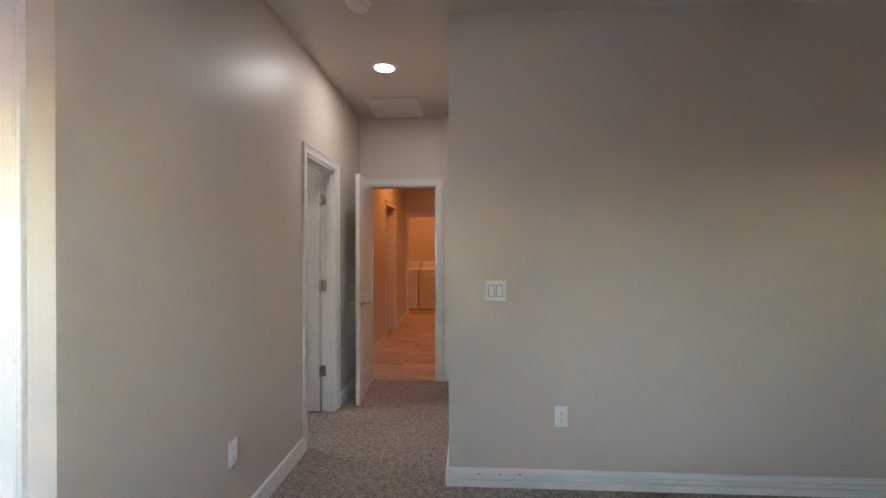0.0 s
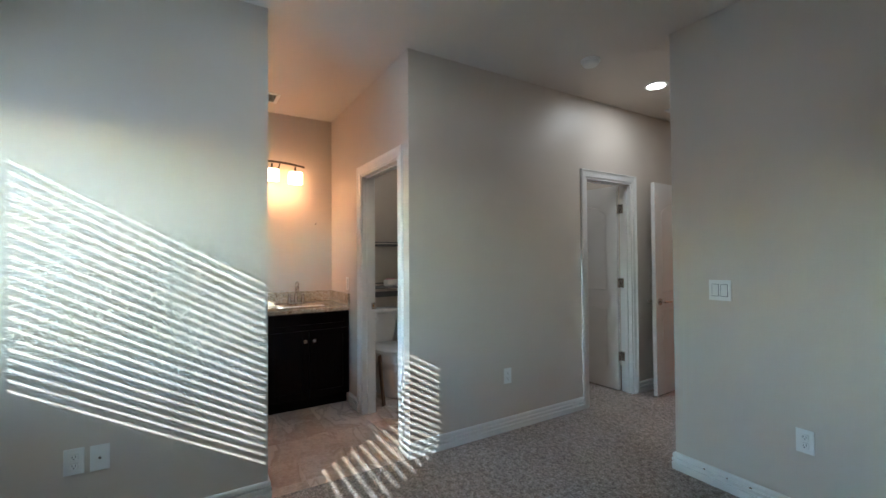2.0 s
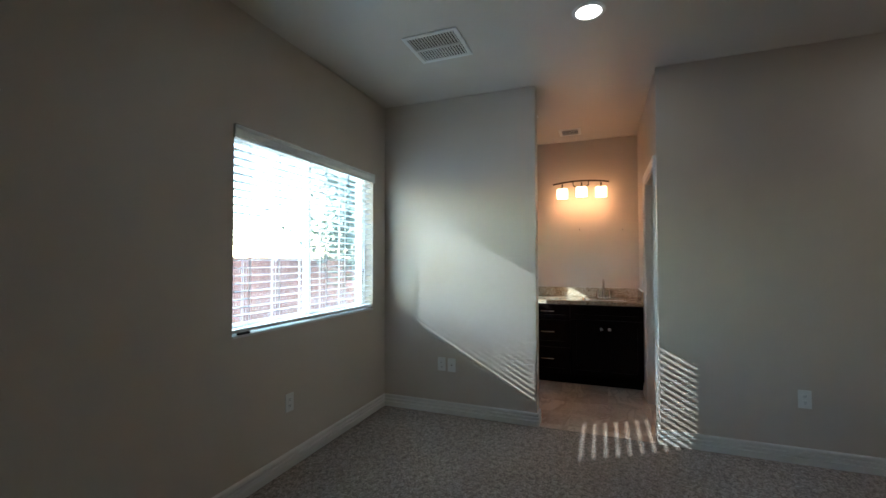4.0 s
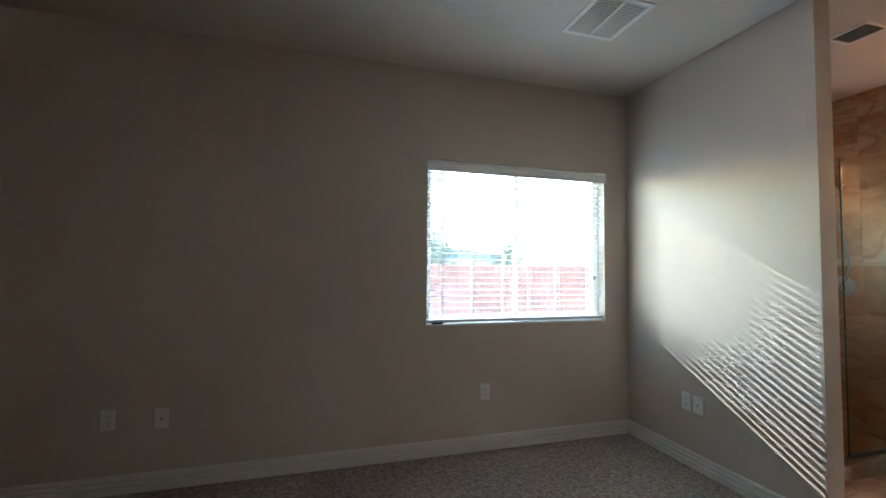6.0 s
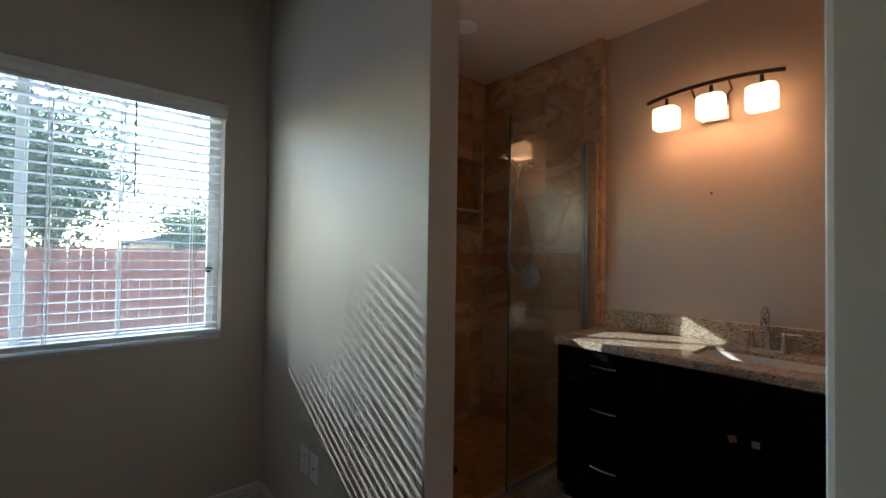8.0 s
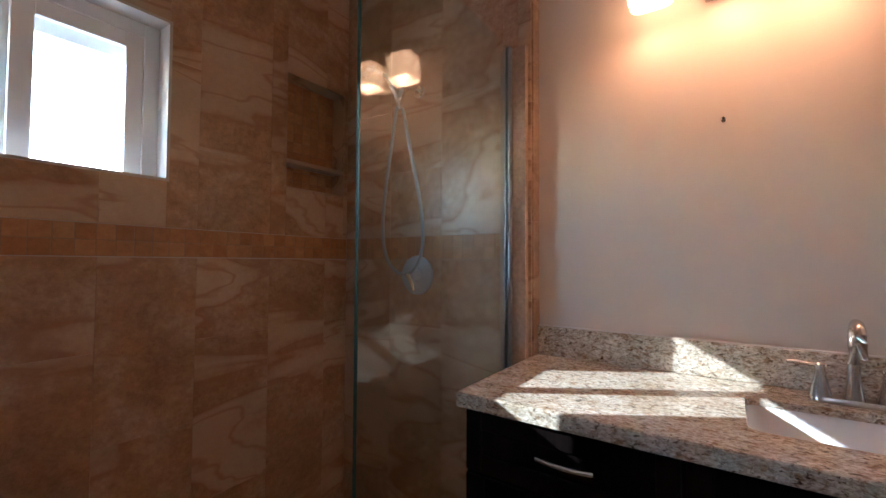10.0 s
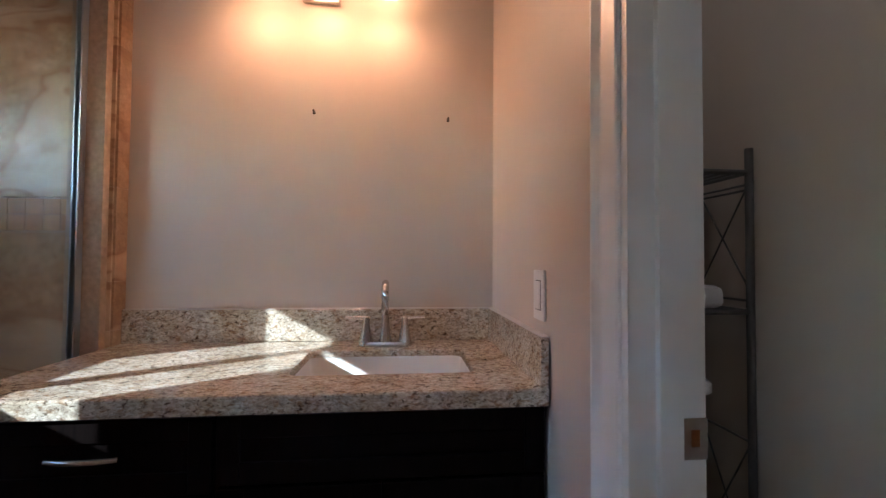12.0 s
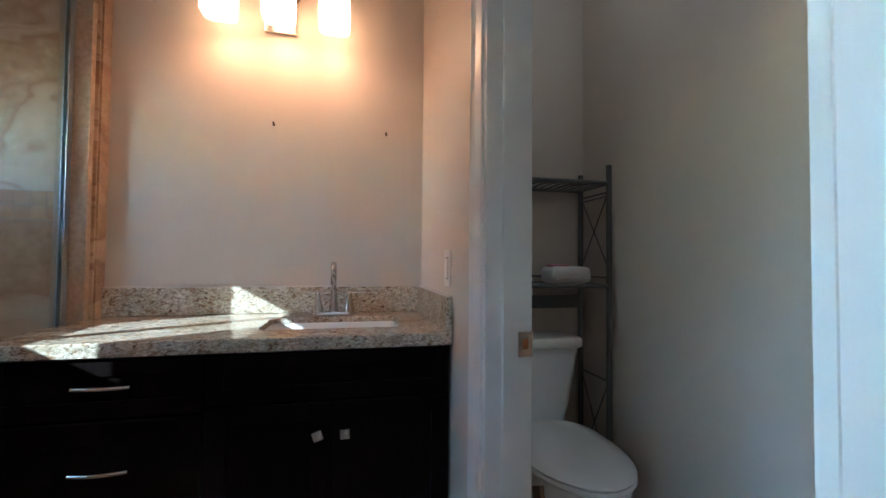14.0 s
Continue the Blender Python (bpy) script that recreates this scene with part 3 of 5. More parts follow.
# ---- bedroom window and its blind ----
def window_unit(name, x0, x1, z0, z1, label, sashes=2, pane_mat=GLASS, bars=2, depth=(YW - 0.135, YW - 0.075), rim=0.026, s=0.028):
    w = base(name, label, "window")
    tagged(w, kind="structure")
    ya, yb = depth
    f = rim
    bm = bmesh.new()
    for r in ((x0, x0 + f, z0, z1), (x1 - f, x1, z0, z1), (x0 + f, x1 - f, z0, z0 + f), (x0 + f, x1 - f, z1 - f, z1)):
        box(bm, r[0], r[1], ya, yb, r[2], r[3], 0.003)
    part("window_frame", bm, VINYL, w, "cream vinyl window frame")
    wid = (x1 - x0 - 2 * f) / sashes
    for i in range(sashes):
        a, b = x0 + f + i * wid, x0 + f + (i + 1) * wid
        lo, hi = z0 + f, z1 - f
        yy0, yy1 = (ya + 0.005, ya + 0.027) if i % 2 else (ya + 0.031, ya + 0.055)
        bm = bmesh.new()
        aa, bb = a - (0.018 if i else 0), b + (0.018 if i < sashes - 1 else 0)
        for r in ((aa, aa + s, lo, hi), (bb - s, bb, lo, hi), (aa + s, bb - s, lo, lo + s), (aa + s, bb - s, hi - s, hi)):
            box(bm, r[0], r[1], yy0, yy1, r[2], r[3], 0.002)
        sash = part("sash", bm, VINYL, w)
        ym = (yy0 + yy1) / 2
        bm = bmesh.new()
        box(bm, aa + s, bb - s, ym - 0.002, ym + 0.002, lo + s, hi - s)
        part("pane", bm, pane_mat, sash)
        for k in range(bars):
            xx = aa + s + (bb - aa - 2 * s) * (k + 0.5 + (k - (bars - 1) / 2) * 0.25) / bars
            bm = bmesh.new()
            box(bm, xx - 0.007, xx + 0.007, ym + 0.003, ym + 0.009, lo + s, hi - s)
            part("glazing_bar", bm, VINYL, sash)
    return w


window_unit("window_1", *WIN, "horizontal sliding window with cream vinyl frame behind blinds", bars=0)
window_unit("window_2", SWIN[0], SWIN[1], SWIN[2] - 0.10, SWIN[3], "small sliding shower window with cream vinyl frame", 2, GLASS, 0, rim=0.05, s=0.052)
SILL_Z = WIN[2]
screen_thing = base("window_screen", "fine grey insect screen over the outside of the bedroom window", "window screen")
bm = bmesh.new()
bm.faces.new([bm.verts.new((x, YW - 0.15, z)) for x, z in ((WIN[0] + 0.03, WIN[2] + 0.03), (WIN[1] - 0.03, WIN[2] + 0.03), (WIN[1] - 0.03, WIN[3] - 0.03), (WIN[0] + 0.03, WIN[3] - 0.03))])
part("mesh", bm, SCREEN, screen_thing)
for kind, r in (("side_bar", (WIN[0] + 0.02, WIN[0] + 0.04, WIN[2] + 0.02, WIN[3] - 0.02)), ("side_bar", (WIN[1] - 0.04, WIN[1] - 0.02, WIN[2] + 0.02, WIN[3] - 0.02)),
                ("cross_bar", (WIN[0] + 0.04, WIN[1] - 0.04, WIN[2] + 0.02, WIN[2] + 0.04)), ("cross_bar", (WIN[0] + 0.04, WIN[1] - 0.04, WIN[3] - 0.04, WIN[3] - 0.02))):
    bm = bmesh.new()
    box(bm, r[0], r[1], YW - 0.156, YW - 0.144, r[2], r[3], 0.001)
    part(kind, bm, VINYL, screen_thing)
# Unseen boards added outside the shower window to narrow its sun patch.
boxes("window_trim", TRIM, [(SWIN[0] - 0.05, SWIN[1] + 0.05, YW - 0.21, YW - 0.162, 1.965, SWIN[3] + 0.06), (SWIN[1] - 0.10, SWIN[1] + 0.05, YW - 0.21, YW - 0.162, SWIN[2] - 0.12, 1.965)], label="unseen boards added outside the shower window to cut its sunlight", kind="structure")
boxes("window_sill", TRIM, [(WIN[0] + 0.002, WIN[1] - 0.002, YW - 0.074, YW + 0.006, SILL_Z, SILL_Z + 0.012)], label="white painted window sill", kind="structure")

blind = base("venetian_blind", "white faux-wood venetian blind with open slats", "window blind", (0, 0, 0))
X0, X1 = WIN[0] + 0.012, WIN[1] - 0.012
SLAT_Y = YW - 0.034


def slat_mesh():
    bm = bmesh.new()
    tilt = radians(1.5)
    top, low = [], []
    for k in range(7):
        u = -1 + 2 * k / 6
        y, z = u * 0.025, 0.0018 * (1 - u * u)
        yy, zz = y * math.cos(tilt) - z * math.sin(tilt), y * math.sin(tilt) + z * math.cos(tilt)
        top.append((yy, zz + 0.0014))
        low.append((yy, zz - 0.0014))
    prof = top + low[::-1]
    loft(bm, [[(x, y, z) for y, z in prof] for x in (X0, X1)])
    return bm


first = part("slat", slat_mesh(), SLAT, blind)
PITCH = 0.0445
SLATS = 24
first.location = (0, SLAT_Y, SILL_Z + 0.075)
for k in range(1, SLATS):
    o = first.copy()
    scene.collection.objects.link(o)
    o.location = (0, SLAT_Y, SILL_Z + 0.075 + PITCH * k)
    o.rotation_euler = (radians(random.uniform(-1.6, 1.6)), 0, 0)
TOPZ = SILL_Z + 0.075 + PITCH * (SLATS - 1)
bm = bmesh.new()
box(bm, X0, X1, SLAT_Y - 0.027, SLAT_Y + 0.027, SILL_Z + 0.026, SILL_Z + 0.046, 0.004)
part("bottom_rail", bm, SLAT, blind)
bm = bmesh.new()
box(bm, X0, X1, SLAT_Y - 0.028, SLAT_Y + 0.022, WIN[3] - 0.045, WIN[3] - 0.004, 0.002)
part("head_rail", bm, SLAT, blind)
bm = bmesh.new()
box(bm, X1 - 0.11, X1 - 0.03, SLAT_Y + 0.020, SLAT_Y + 0.0385, SILL_Z + 0.014, SILL_Z + 0.0255, 0.001)
part("rail_clip", bm, DARK, blind, "dark clip under the bottom rail")
bm = bmesh.new()
vy = YW + 0.004
prof = [(vy, 0.0), (vy + 0.012, 0.0), (vy + 0.012, 0.012), (vy + 0.007, 0.016), (vy + 0.012, 0.021), (vy + 0.012, 0.052), (vy + 0.007, 0.057), (vy + 0.014, 0.064), (vy + 0.018, 0.074), (vy, 0.078)]
loft(bm, [[(x, y, WIN[3] - 0.086 + z) for y, z in prof] for x in (WIN[0] - 0.006, WIN[1] + 0.006)])
part("valance", bm, SLAT, blind, "white moulded blind valance")
for x in (0.62, 0.39, 0.14, -0.08, -0.316, -0.60):
    bm = bmesh.new()
    for dy in (-0.0275, 0.0275):
        for dx in (-0.006, 0.006):
            tube(bm, [(x + dx, SLAT_Y + dy, SILL_Z + 0.04), (x + dx, SLAT_Y + dy, WIN[3] - 0.04)], 0.0017, 6)
    tube(bm, [(x, SLAT_Y, SILL_Z + 0.04), (x, SLAT_Y, WIN[3] - 0.04)], 0.0010, 6)
    part("ladder_cord", bm, SLAT, blind)
bm = bmesh.new()
tube(bm, [(-0.36, SLAT_Y + 0.031, WIN[3] - 0.05), (-0.362, SLAT_Y + 0.031, 1.56)], 0.003, 6)
part("tilt_wand", bm, STEEL_GREY, blind, "thin tilt wand")
for x in (0.765, -0.68):
    bm = bmesh.new()
    tube(bm, [(x, YW - 0.085, 1.235), (x, YW - 0.066, 1.235)], 0.014, 12)
    box(bm, x - 0.02, x + 0.012, YW - 0.072, YW - 0.062, 1.232, 1.246, 0.002)
    tagged(part("window_latch", bm, BRONZE), "dark window latch on the vinyl frame", "window latch")

# ---- yard ----
YARD = -0.25
bm = bmesh.new()
box(bm, -150, 150, -300, -1.22, YARD - 0.3, YARD)
part("ground", bm, EARTH, label="bare gravel yard", kind="structure")


def fence(y, x0, x1, top):
    f = base("fence", "red-brown stained board fence along the yard", "fence", (0, 0, 0))
    rnd = random.Random(5)
    n_boards = int((x1 - x0) / 0.145)
    board_meshes = []
    for i in range(n_boards):
        bm = bmesh.new() if i < 6 else None
        if bm:
            h = top - YARD - 0.02 + rnd.uniform(-0.01, 0.01)
            box(bm, 0.003, 0.142, 0, 0.018, 0, h, 0.002)
            ob = part("board", bm, FENCE, f)
            board_meshes.append(ob)
        else:
            ob = board_meshes[i % 6].copy()
            scene.collection.objects.link(ob)
        ob.location = (x0 + i * 0.145, y, YARD + 0.02)
    k = 0
    x = x0
    while x < x1:
        bm = bmesh.new()
        box(bm, x, x + 0.09, y - 0.09, y - 0.001, YARD, top - 0.02, 0.004)
        part("post", bm, FENCE, f)
        x += 2.4
    for z in (0.1, 0.95):
        bm = bmesh.new()
        box(bm, x0, x1, y - 0.039, y - 0.001, z, z + 0.09)
        part("rail", bm, FENCE, f)


fence(-7.0, -12.0, 9.0, 1.385)


def tree(x, y, height, spread, seed, label, density=2600):
    t = base("tree", label, "tree", (0, 0, 0))
    rnd = random.Random(seed)
    bm = bmesh.new()
    tips = []

    def limb(p, d, length, r, depth):
        pts, rs = [p.copy()], [r]
        q = p.copy()
        for k in range(4):
            d = (d + Vector((rnd.uniform(-0.2, 0.2), rnd.uniform(-0.2, 0.2), rnd.uniform(-0.05, 0.15)))).normalized()
            q = q + d * length / 4
            pts.append(q.copy())
            rs.append(r * (1 - 0.14 * (k + 1)))
            if depth >= 1:
                tips.append((q.copy(), depth))
        tube(bm, pts, rs, 6)
        if depth < 3:
            for j in range(4 if depth == 0 else 3):
                a = rnd.uniform(0, 2 * math.pi)
                nd = (d + Vector((math.cos(a), math.sin(a), rnd.uniform(-0.1, 0.7))) * rnd.uniform(0.9, 1.3)).normalized()
                limb(pts[rnd.choice((2, 3, 4))], nd, length * rnd.uniform(0.6, 1.0), rs[-1] * 0.75, depth + 1)

    limb(Vector((x, y, YARD)), Vector((0, 0, 1)), height * 0.34, height * 0.024, 0)
    part("trunk", bm, BARK, t)
    vs, fs = [], []
    tips_outer = [p for p, dd in tips if dd >= 1] or [p for p, dd in tips]
    for i in range(density):
        c = rnd.choice(tips_outer) + Vector((rnd.gauss(0, spread * 0.17), rnd.gauss(0, spread * 0.17), rnd.gauss(0, spread * 0.12)))
        a = Vector((rnd.uniform(-1, 1), rnd.uniform(-1, 1), rnd.uniform(-1, 1))).normalized()
        b = a.orthogonal().normalized()
        s = rnd.uniform(0.05, 0.11)
        k0 = len(vs)
        vs += [c - a * s, c + b * s * 0.45, c + a * s, c - b * s * 0.45]
        fs.append((k0, k0 + 1, k0 + 2, k0 + 3))
    me = bpy.data.meshes.new("crown")
    me.from_pydata(vs, [], fs)
    me.materials.append(LEAF)
    ob = new("crown", me)
    ob.parent = t
    tagged(ob, kind="stuff")


tree(0.5, -13.5, 6.6, 3.4, 3, "broad leafy tree behind the fence", 11000)
tree(-6.9, -5.3, 5.2, 2.3, 21, "dense leafy tree inside the yard before the fence", 12000)
tree(-4.4, -19.0, 4.6, 2.6, 8, "smaller leafy tree beyond the fence", 4500)
tree(-10.5, -24.0, 5.0, 3.0, 12, "smaller leafy tree beyond the fence", 4500)


def far_house(x, y, w, d, h, label):
    t = base("house", label, "house", (0, 0, 0))
    bm = bmesh.new()
    box(bm, x, x + w, y - d, y, YARD, h)
    part("house_wall", bm, STUCCO, t)
    bm = bmesh.new()
    e = 0.4
    ring = [(x - e, y - d - e, h), (x + w + e, y - d - e, h), (x + w + e, y + e, h), (x - e, y + e, h)]
    lift = [(a, b, h + 0.12) for a, b, _ in ring]
    ridge = [(x + d / 2, y - d / 2, h + 1.2), (x + w - d / 2, y - d / 2, h + 1.2), (x + w - d / 2, y - d / 2 + 0.01, h + 1.2), (x + d / 2, y - d / 2 + 0.01, h + 1.2)]
    loft(bm, [ring, lift, ridge])
    part("roof", bm, ROOFING, t)
    for k in range(3):
        bm = bmesh.new()
        xx = x + w * (0.2 + 0.28 * k)
        box(bm, xx, xx + 0.9, y - 0.02, y + 0.03, 1.1, 1.9)
        wi = part("house_window", bm, VINYL, t)
        bm = bmesh.new()
        box(bm, xx + 0.07, xx + 0.83, y + 0.03, y + 0.035, 1.17, 1.83)
        part("house_pane", bm, DARK, wi)


far_house(-16.0, -32.0, 13.0, 8.0, 1.9, "low stucco house with grey shingle roof beyond the fence")
far_house(5.0, -30.0, 12.0, 8.0, 1.9, "low stucco house with grey shingle roof beyond the fence")


# ---- plates on the walls ----
def plate(name, label, cat, at, face, gangs=1, what="outlet", size=None):
    """A wall plate centred at a point; face: the angle about z by which it turns from looking along -y."""
    w, h = size or (0.073 + 0.044 * (gangs - 1), 0.117)
    d = base(name, label, cat, (0, 0, 0))
    bm = bmesh.new()
    box(bm, -w / 2, w / 2, -0.006, 0.0, -h / 2, h / 2, 0.0025)
    part("cover", bm, PLASTIC, d)
    for g in range(gangs):
        cx = (g - (gangs - 1) / 2) * 0.046
        if what == "outlet":
            for dz in (-0.020, 0.020):
                bm = bmesh.new()
                box(bm, cx - 0.016, cx + 0.016, -0.0085, -0.005, dz - 0.014, dz + 0.014, 0.003)
                part("socket", bm, PLASTIC, d)
                bm = bmesh.new()
                for dx in (-0.007, 0.005):
                    box(bm, cx + dx, cx + dx + 0.0024, -0.0090, -0.0084, dz - 0.002, dz + 0.007)
                box(bm, cx - 0.0025, cx + 0.0025, -0.0090, -0.0084, dz - 0.010, dz - 0.006)
                part("slots", bm, DARK, d)
        elif what == "rocker":
            bm = bmesh.new()
            box(bm, cx - 0.0165, cx + 0.0165, -0.0095, -0.005, -0.033, 0.033, 0.002)
            part("rocker", bm, PLASTIC, d)
            bm = bmesh.new()
            box(bm, cx - 0.0185, cx + 0.0185, -0.0064, -0.0058, -0.035, 0.035)
            part("gap", bm, DARK, d)
        else:
            bm = bmesh.new()
            tube(bm, [(cx, -0.0055, 0), (cx, -0.011, 0)], 0.006, 12)
            part("jack", bm, NICKEL, d)
    for dz in ((-0.048, 0.048) if what != "outlet" else (0.0,)):
        bm = bmesh.new()
        tube(bm, [(0, -0.0055, dz), (0, -0.0068, dz)], 0.003, 8)
        part("screw", bm, PLASTIC, d)
    d.matrix_world = pose(*at, 0, 0, face)
    return d


plate("light_switch", "white double rocker light switch on the bedroom wall", "light switch", (0.331, YC - 0.001, 1.131), 0, 2, "rocker")
plate("outlet", "white wall outlet on the bedroom entry wall", "outlet", (0.704, YC - 0.001, 0.412), 0)
plate("outlet", "white wall outlet under the window", "outlet", (0.299, YW + 0.001, 0.414), 180)
plate("outlet", "white wall outlet low on the long window wall", "outlet", (2.605, YW + 0.001, 0.42), 180)
plate("cable_plate", "white cable plate beside an outlet", "wall plate", (2.336, YW + 0.001, 0.408), 180, what="jack")
plate("outlet", "white wall outlet beside a cable plate", "outlet", (XA + 0.001, -0.515, 0.422), 90)
plate("cable_plate", "white cable plate beside an outlet", "wall plate", (XA + 0.001, -0.423, 0.419), 90, what="jack")
plate("outlet", "white wall outlet on the striped-light wall", "outlet", (XA + 0.001, 2.012, 0.417), 90)
plate("light_switch", "white rocker light switch above the side splash", "light switch", (-2.205, YT - 0.001, 1.09), 0, 1, "rocker")


# ---- on the ceilings ----
def ceiling_light(x, y, lit=True, r=0.070):
    d = base("recessed_light", "lit round recessed ceiling light with white trim" if lit else "unlit round recessed shower light with white trim", "ceiling light", (0, 0, 0))
    bm = bmesh.new()
    loft(bm, disc_rings(x, y, [(r, CEIL - 0.001), (r + 0.022, CEIL - 0.001), (r + 0.022, CEIL - 0.004), (r + 0.006, CEIL - 0.010), (r, CEIL - 0.008)], 32), (False, False))
    part("trim_ring", bm, PLASTIC, d, smooth=True)
    bm = bmesh.new()
    loft(bm, disc_rings(x, y, [(r, CEIL - 0.002), (r, CEIL - 0.007), (r * 0.6, CEIL - 0.009)], 32))
    part("diffuser", bm, LED if lit else PLASTIC, d, smooth=True)


for x, y in ((-0.45, 3.22), (-0.03, 0.745), (-1.9, 3.3)):
    ceiling_light(x, y)
ceiling_light(-1.93, -0.57, False, 0.06)
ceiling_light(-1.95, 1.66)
d = base("smoke_detector", "white round smoke detector on the ceiling", "smoke detector", (0, 0, 0))
bm = bmesh.new()
loft(bm, disc_rings(-0.43, 2.385, [(0.068, CEIL), (0.068, CEIL - 0.012), (0.060, CEIL - 0.016)], 28))
part("mount", bm, PLASTIC, d, smooth=True)
bm = bmesh.new()
loft(bm, disc_rings(-0.43, 2.385, [(0.056, CEIL - 0.0162), (0.055, CEIL - 0.034), (0.046, CEIL - 0.042), (0.012, CEIL - 0.043)], 28))
part("cap", bm, PLASTIC, d, smooth=True)

d = base("return_vent", "white square ceiling access panel in the hall", "ceiling panel", (0, 0, 0))
bm = bmesh.new()
x0, x1, y0, y1 = -0.76, -0.27, 3.86, 4.375
for r in ((x0, x1, y0, y0 + 0.03), (x0, x1, y1 - 0.03, y1), (x0, x0 + 0.03, y0 + 0.03, y1 - 0.03), (x1 - 0.03, x1, y0 + 0.03, y1 - 0.03)):
    box(bm, *r, CEIL - 0.014, CEIL, 0.002)
part("frame", bm, TRIM, d)
bm = bmesh.new()
box(bm, x0 + 0.03, x1 - 0.03, y0 + 0.03, y1 - 0.03, CEIL - 0.006, CEIL)
part("panel", bm, TRIM, d)


def grille(name, label, cat, x0, x1, y0, y1, fins, along="x", divider=True, rim=0.03):
    d = base(name, label, cat, (0, 0, 0))
    bm = bmesh.new()
    for r in ((x0, x1, y0, y0 + rim), (x0, x1, y1 - rim, y1), (x0, x0 + rim, y0 + rim, y1 - rim), (x1 - rim, x1, y0 + rim, y1 - rim)):
        box(bm, *r, CEIL - 0.008, CEIL, 0.002)
    part("frame", bm, PLASTIC, d)
    bm = bmesh.new()
    box(bm, x0 + rim, x1 - rim, y0 + rim, y1 - rim, CEIL - 0.0012, CEIL - 0.0004)
    part("backing", bm, DARK, d)
    for k in range(fins):
        bm = bmesh.new()
        if along == "x":
            y = y0 + rim + (y1 - y0 - 2 * rim) * (k + 0.5) / fins
            box(bm, x0 + rim, x1 - rim, -0.0055, 0.0055, -0.0008, 0.0008)
            o = part("slat", bm, PLASTIC, d)
            o.matrix_basis = pose(0, y, CEIL - 0.0062, 32)
        else:
            x = x0 + rim + (x1 - x0 - 2 * rim) * (k + 0.5) / fins
            box(bm, -0.0055, 0.0055, y0 + rim, y1 - rim, -0.0008, 0.0008)
            o = part("slat", bm, PLASTIC, d)
            o.matrix_basis = pose(x, 0, CEIL - 0.0062, 0, 32)
    if divider:
        bm = bmesh.new()
        xm = (x0 + x1) / 2
        box(bm, xm - 0.005, xm + 0.005, y0 + rim, y1 - rim, CEIL - 0.013, CEIL - 0.002)
        part("divider", bm, PLASTIC, d)


grille("ceiling_vent", "white square ceiling air vent with angled slats", "air vent", -0.255, 0.10, -0.385, -0.01, 16)
grille("ceiling_vent", "white ceiling exhaust vent over the bathroom", "air vent", -1.71, -1.51, 0.01, 0.22, 9, "y", False, 0.02)
grille("ceiling_vent", "small white ceiling supply vent above the vanity", "air vent", -2.44, -2.20, 0.36, 0.59, 7, "y", False, 0.03)

# ---- vanity ----
CX = -2.175
vanity = base("vanity_cabinet", "dark espresso wood bathroom vanity cabinet with shaker fronts", "cabinet", (0, 0, 0))
for kind, r in (("side_panel", (XV + 0.002, CX, -0.04, -0.022, 0.10, 0.852)), ("side_panel", (XV + 0.002, CX, YT - 0.022, YT - 0.004, 0.10, 0.852)),
                ("divider", (XV + 0.009, CX - 0.019, 0.46, 0.478, 0.119, 0.852)), ("back_panel", (XV + 0.002, XV + 0.008, -0.0219, YT - 0.0221, 0.10, 0.852)),
                ("bottom_panel", (XV + 0.009, CX, -0.0219, YT - 0.0221, 0.10, 0.118)), ("face_frame", (CX - 0.018, CX, -0.0219, YT - 0.0221, 0.119, 0.852))):
    bm = bmesh.new()
    box(bm, *r)
    part(kind, bm, ESPRESSO, vanity)
bm = bmesh.new()
box(bm, CX - 0.09, CX - 0.07, -0.04, YT - 0.004, 0.0, 0.099)
part("toe_kick", bm, ESPRESSO, vanity)


def shaker(name, y0, y1, z0, z1, rail=0.055):
    """A front of two stiles and two rails round a sunk panel."""
    x0, x1 = CX + 0.0005, CX + 0.019
    bm = bmesh.new()
    box(bm, x0, x1 - 0.008, y0 + rail, y1 - rail, z0 + rail, z1 - rail)
    front = part(name, bm, ESPRESSO, vanity)
    for kind, r in (("stile", (y0, y0 + rail, z0, z1)), ("stile", (y1 - rail, y1, z0, z1)), ("rail", (y0 + rail, y1 - rail, z0, z0 + rail)), ("rail", (y0 + rail, y1 - rail, z1 - rail, z1))):
        bm = bmesh.new()
        box(bm, x0, x1, *r, 0.0012)
        part(kind, bm, ESPRESSO, front)
    return front


def bar_pull(front, y, z):
    bm = bmesh.new()
    pts = [(CX + 0.045 - 0.010 * abs(2 * k / 8 - 1) ** 2, y - 0.066 + 0.132 * k / 8, z) for k in range(9)]
    tube(bm, pts, 0.0058, 10, flat=1.0)
    for dy in (-0.05, 0.05):
        tube(bm, [(CX + 0.018, y + dy, z), (CX + 0.040, y + dy, z)], 0.004, 8)
    part("pull", bm, NICKEL, front, "brushed nickel bar pull", smooth=True)


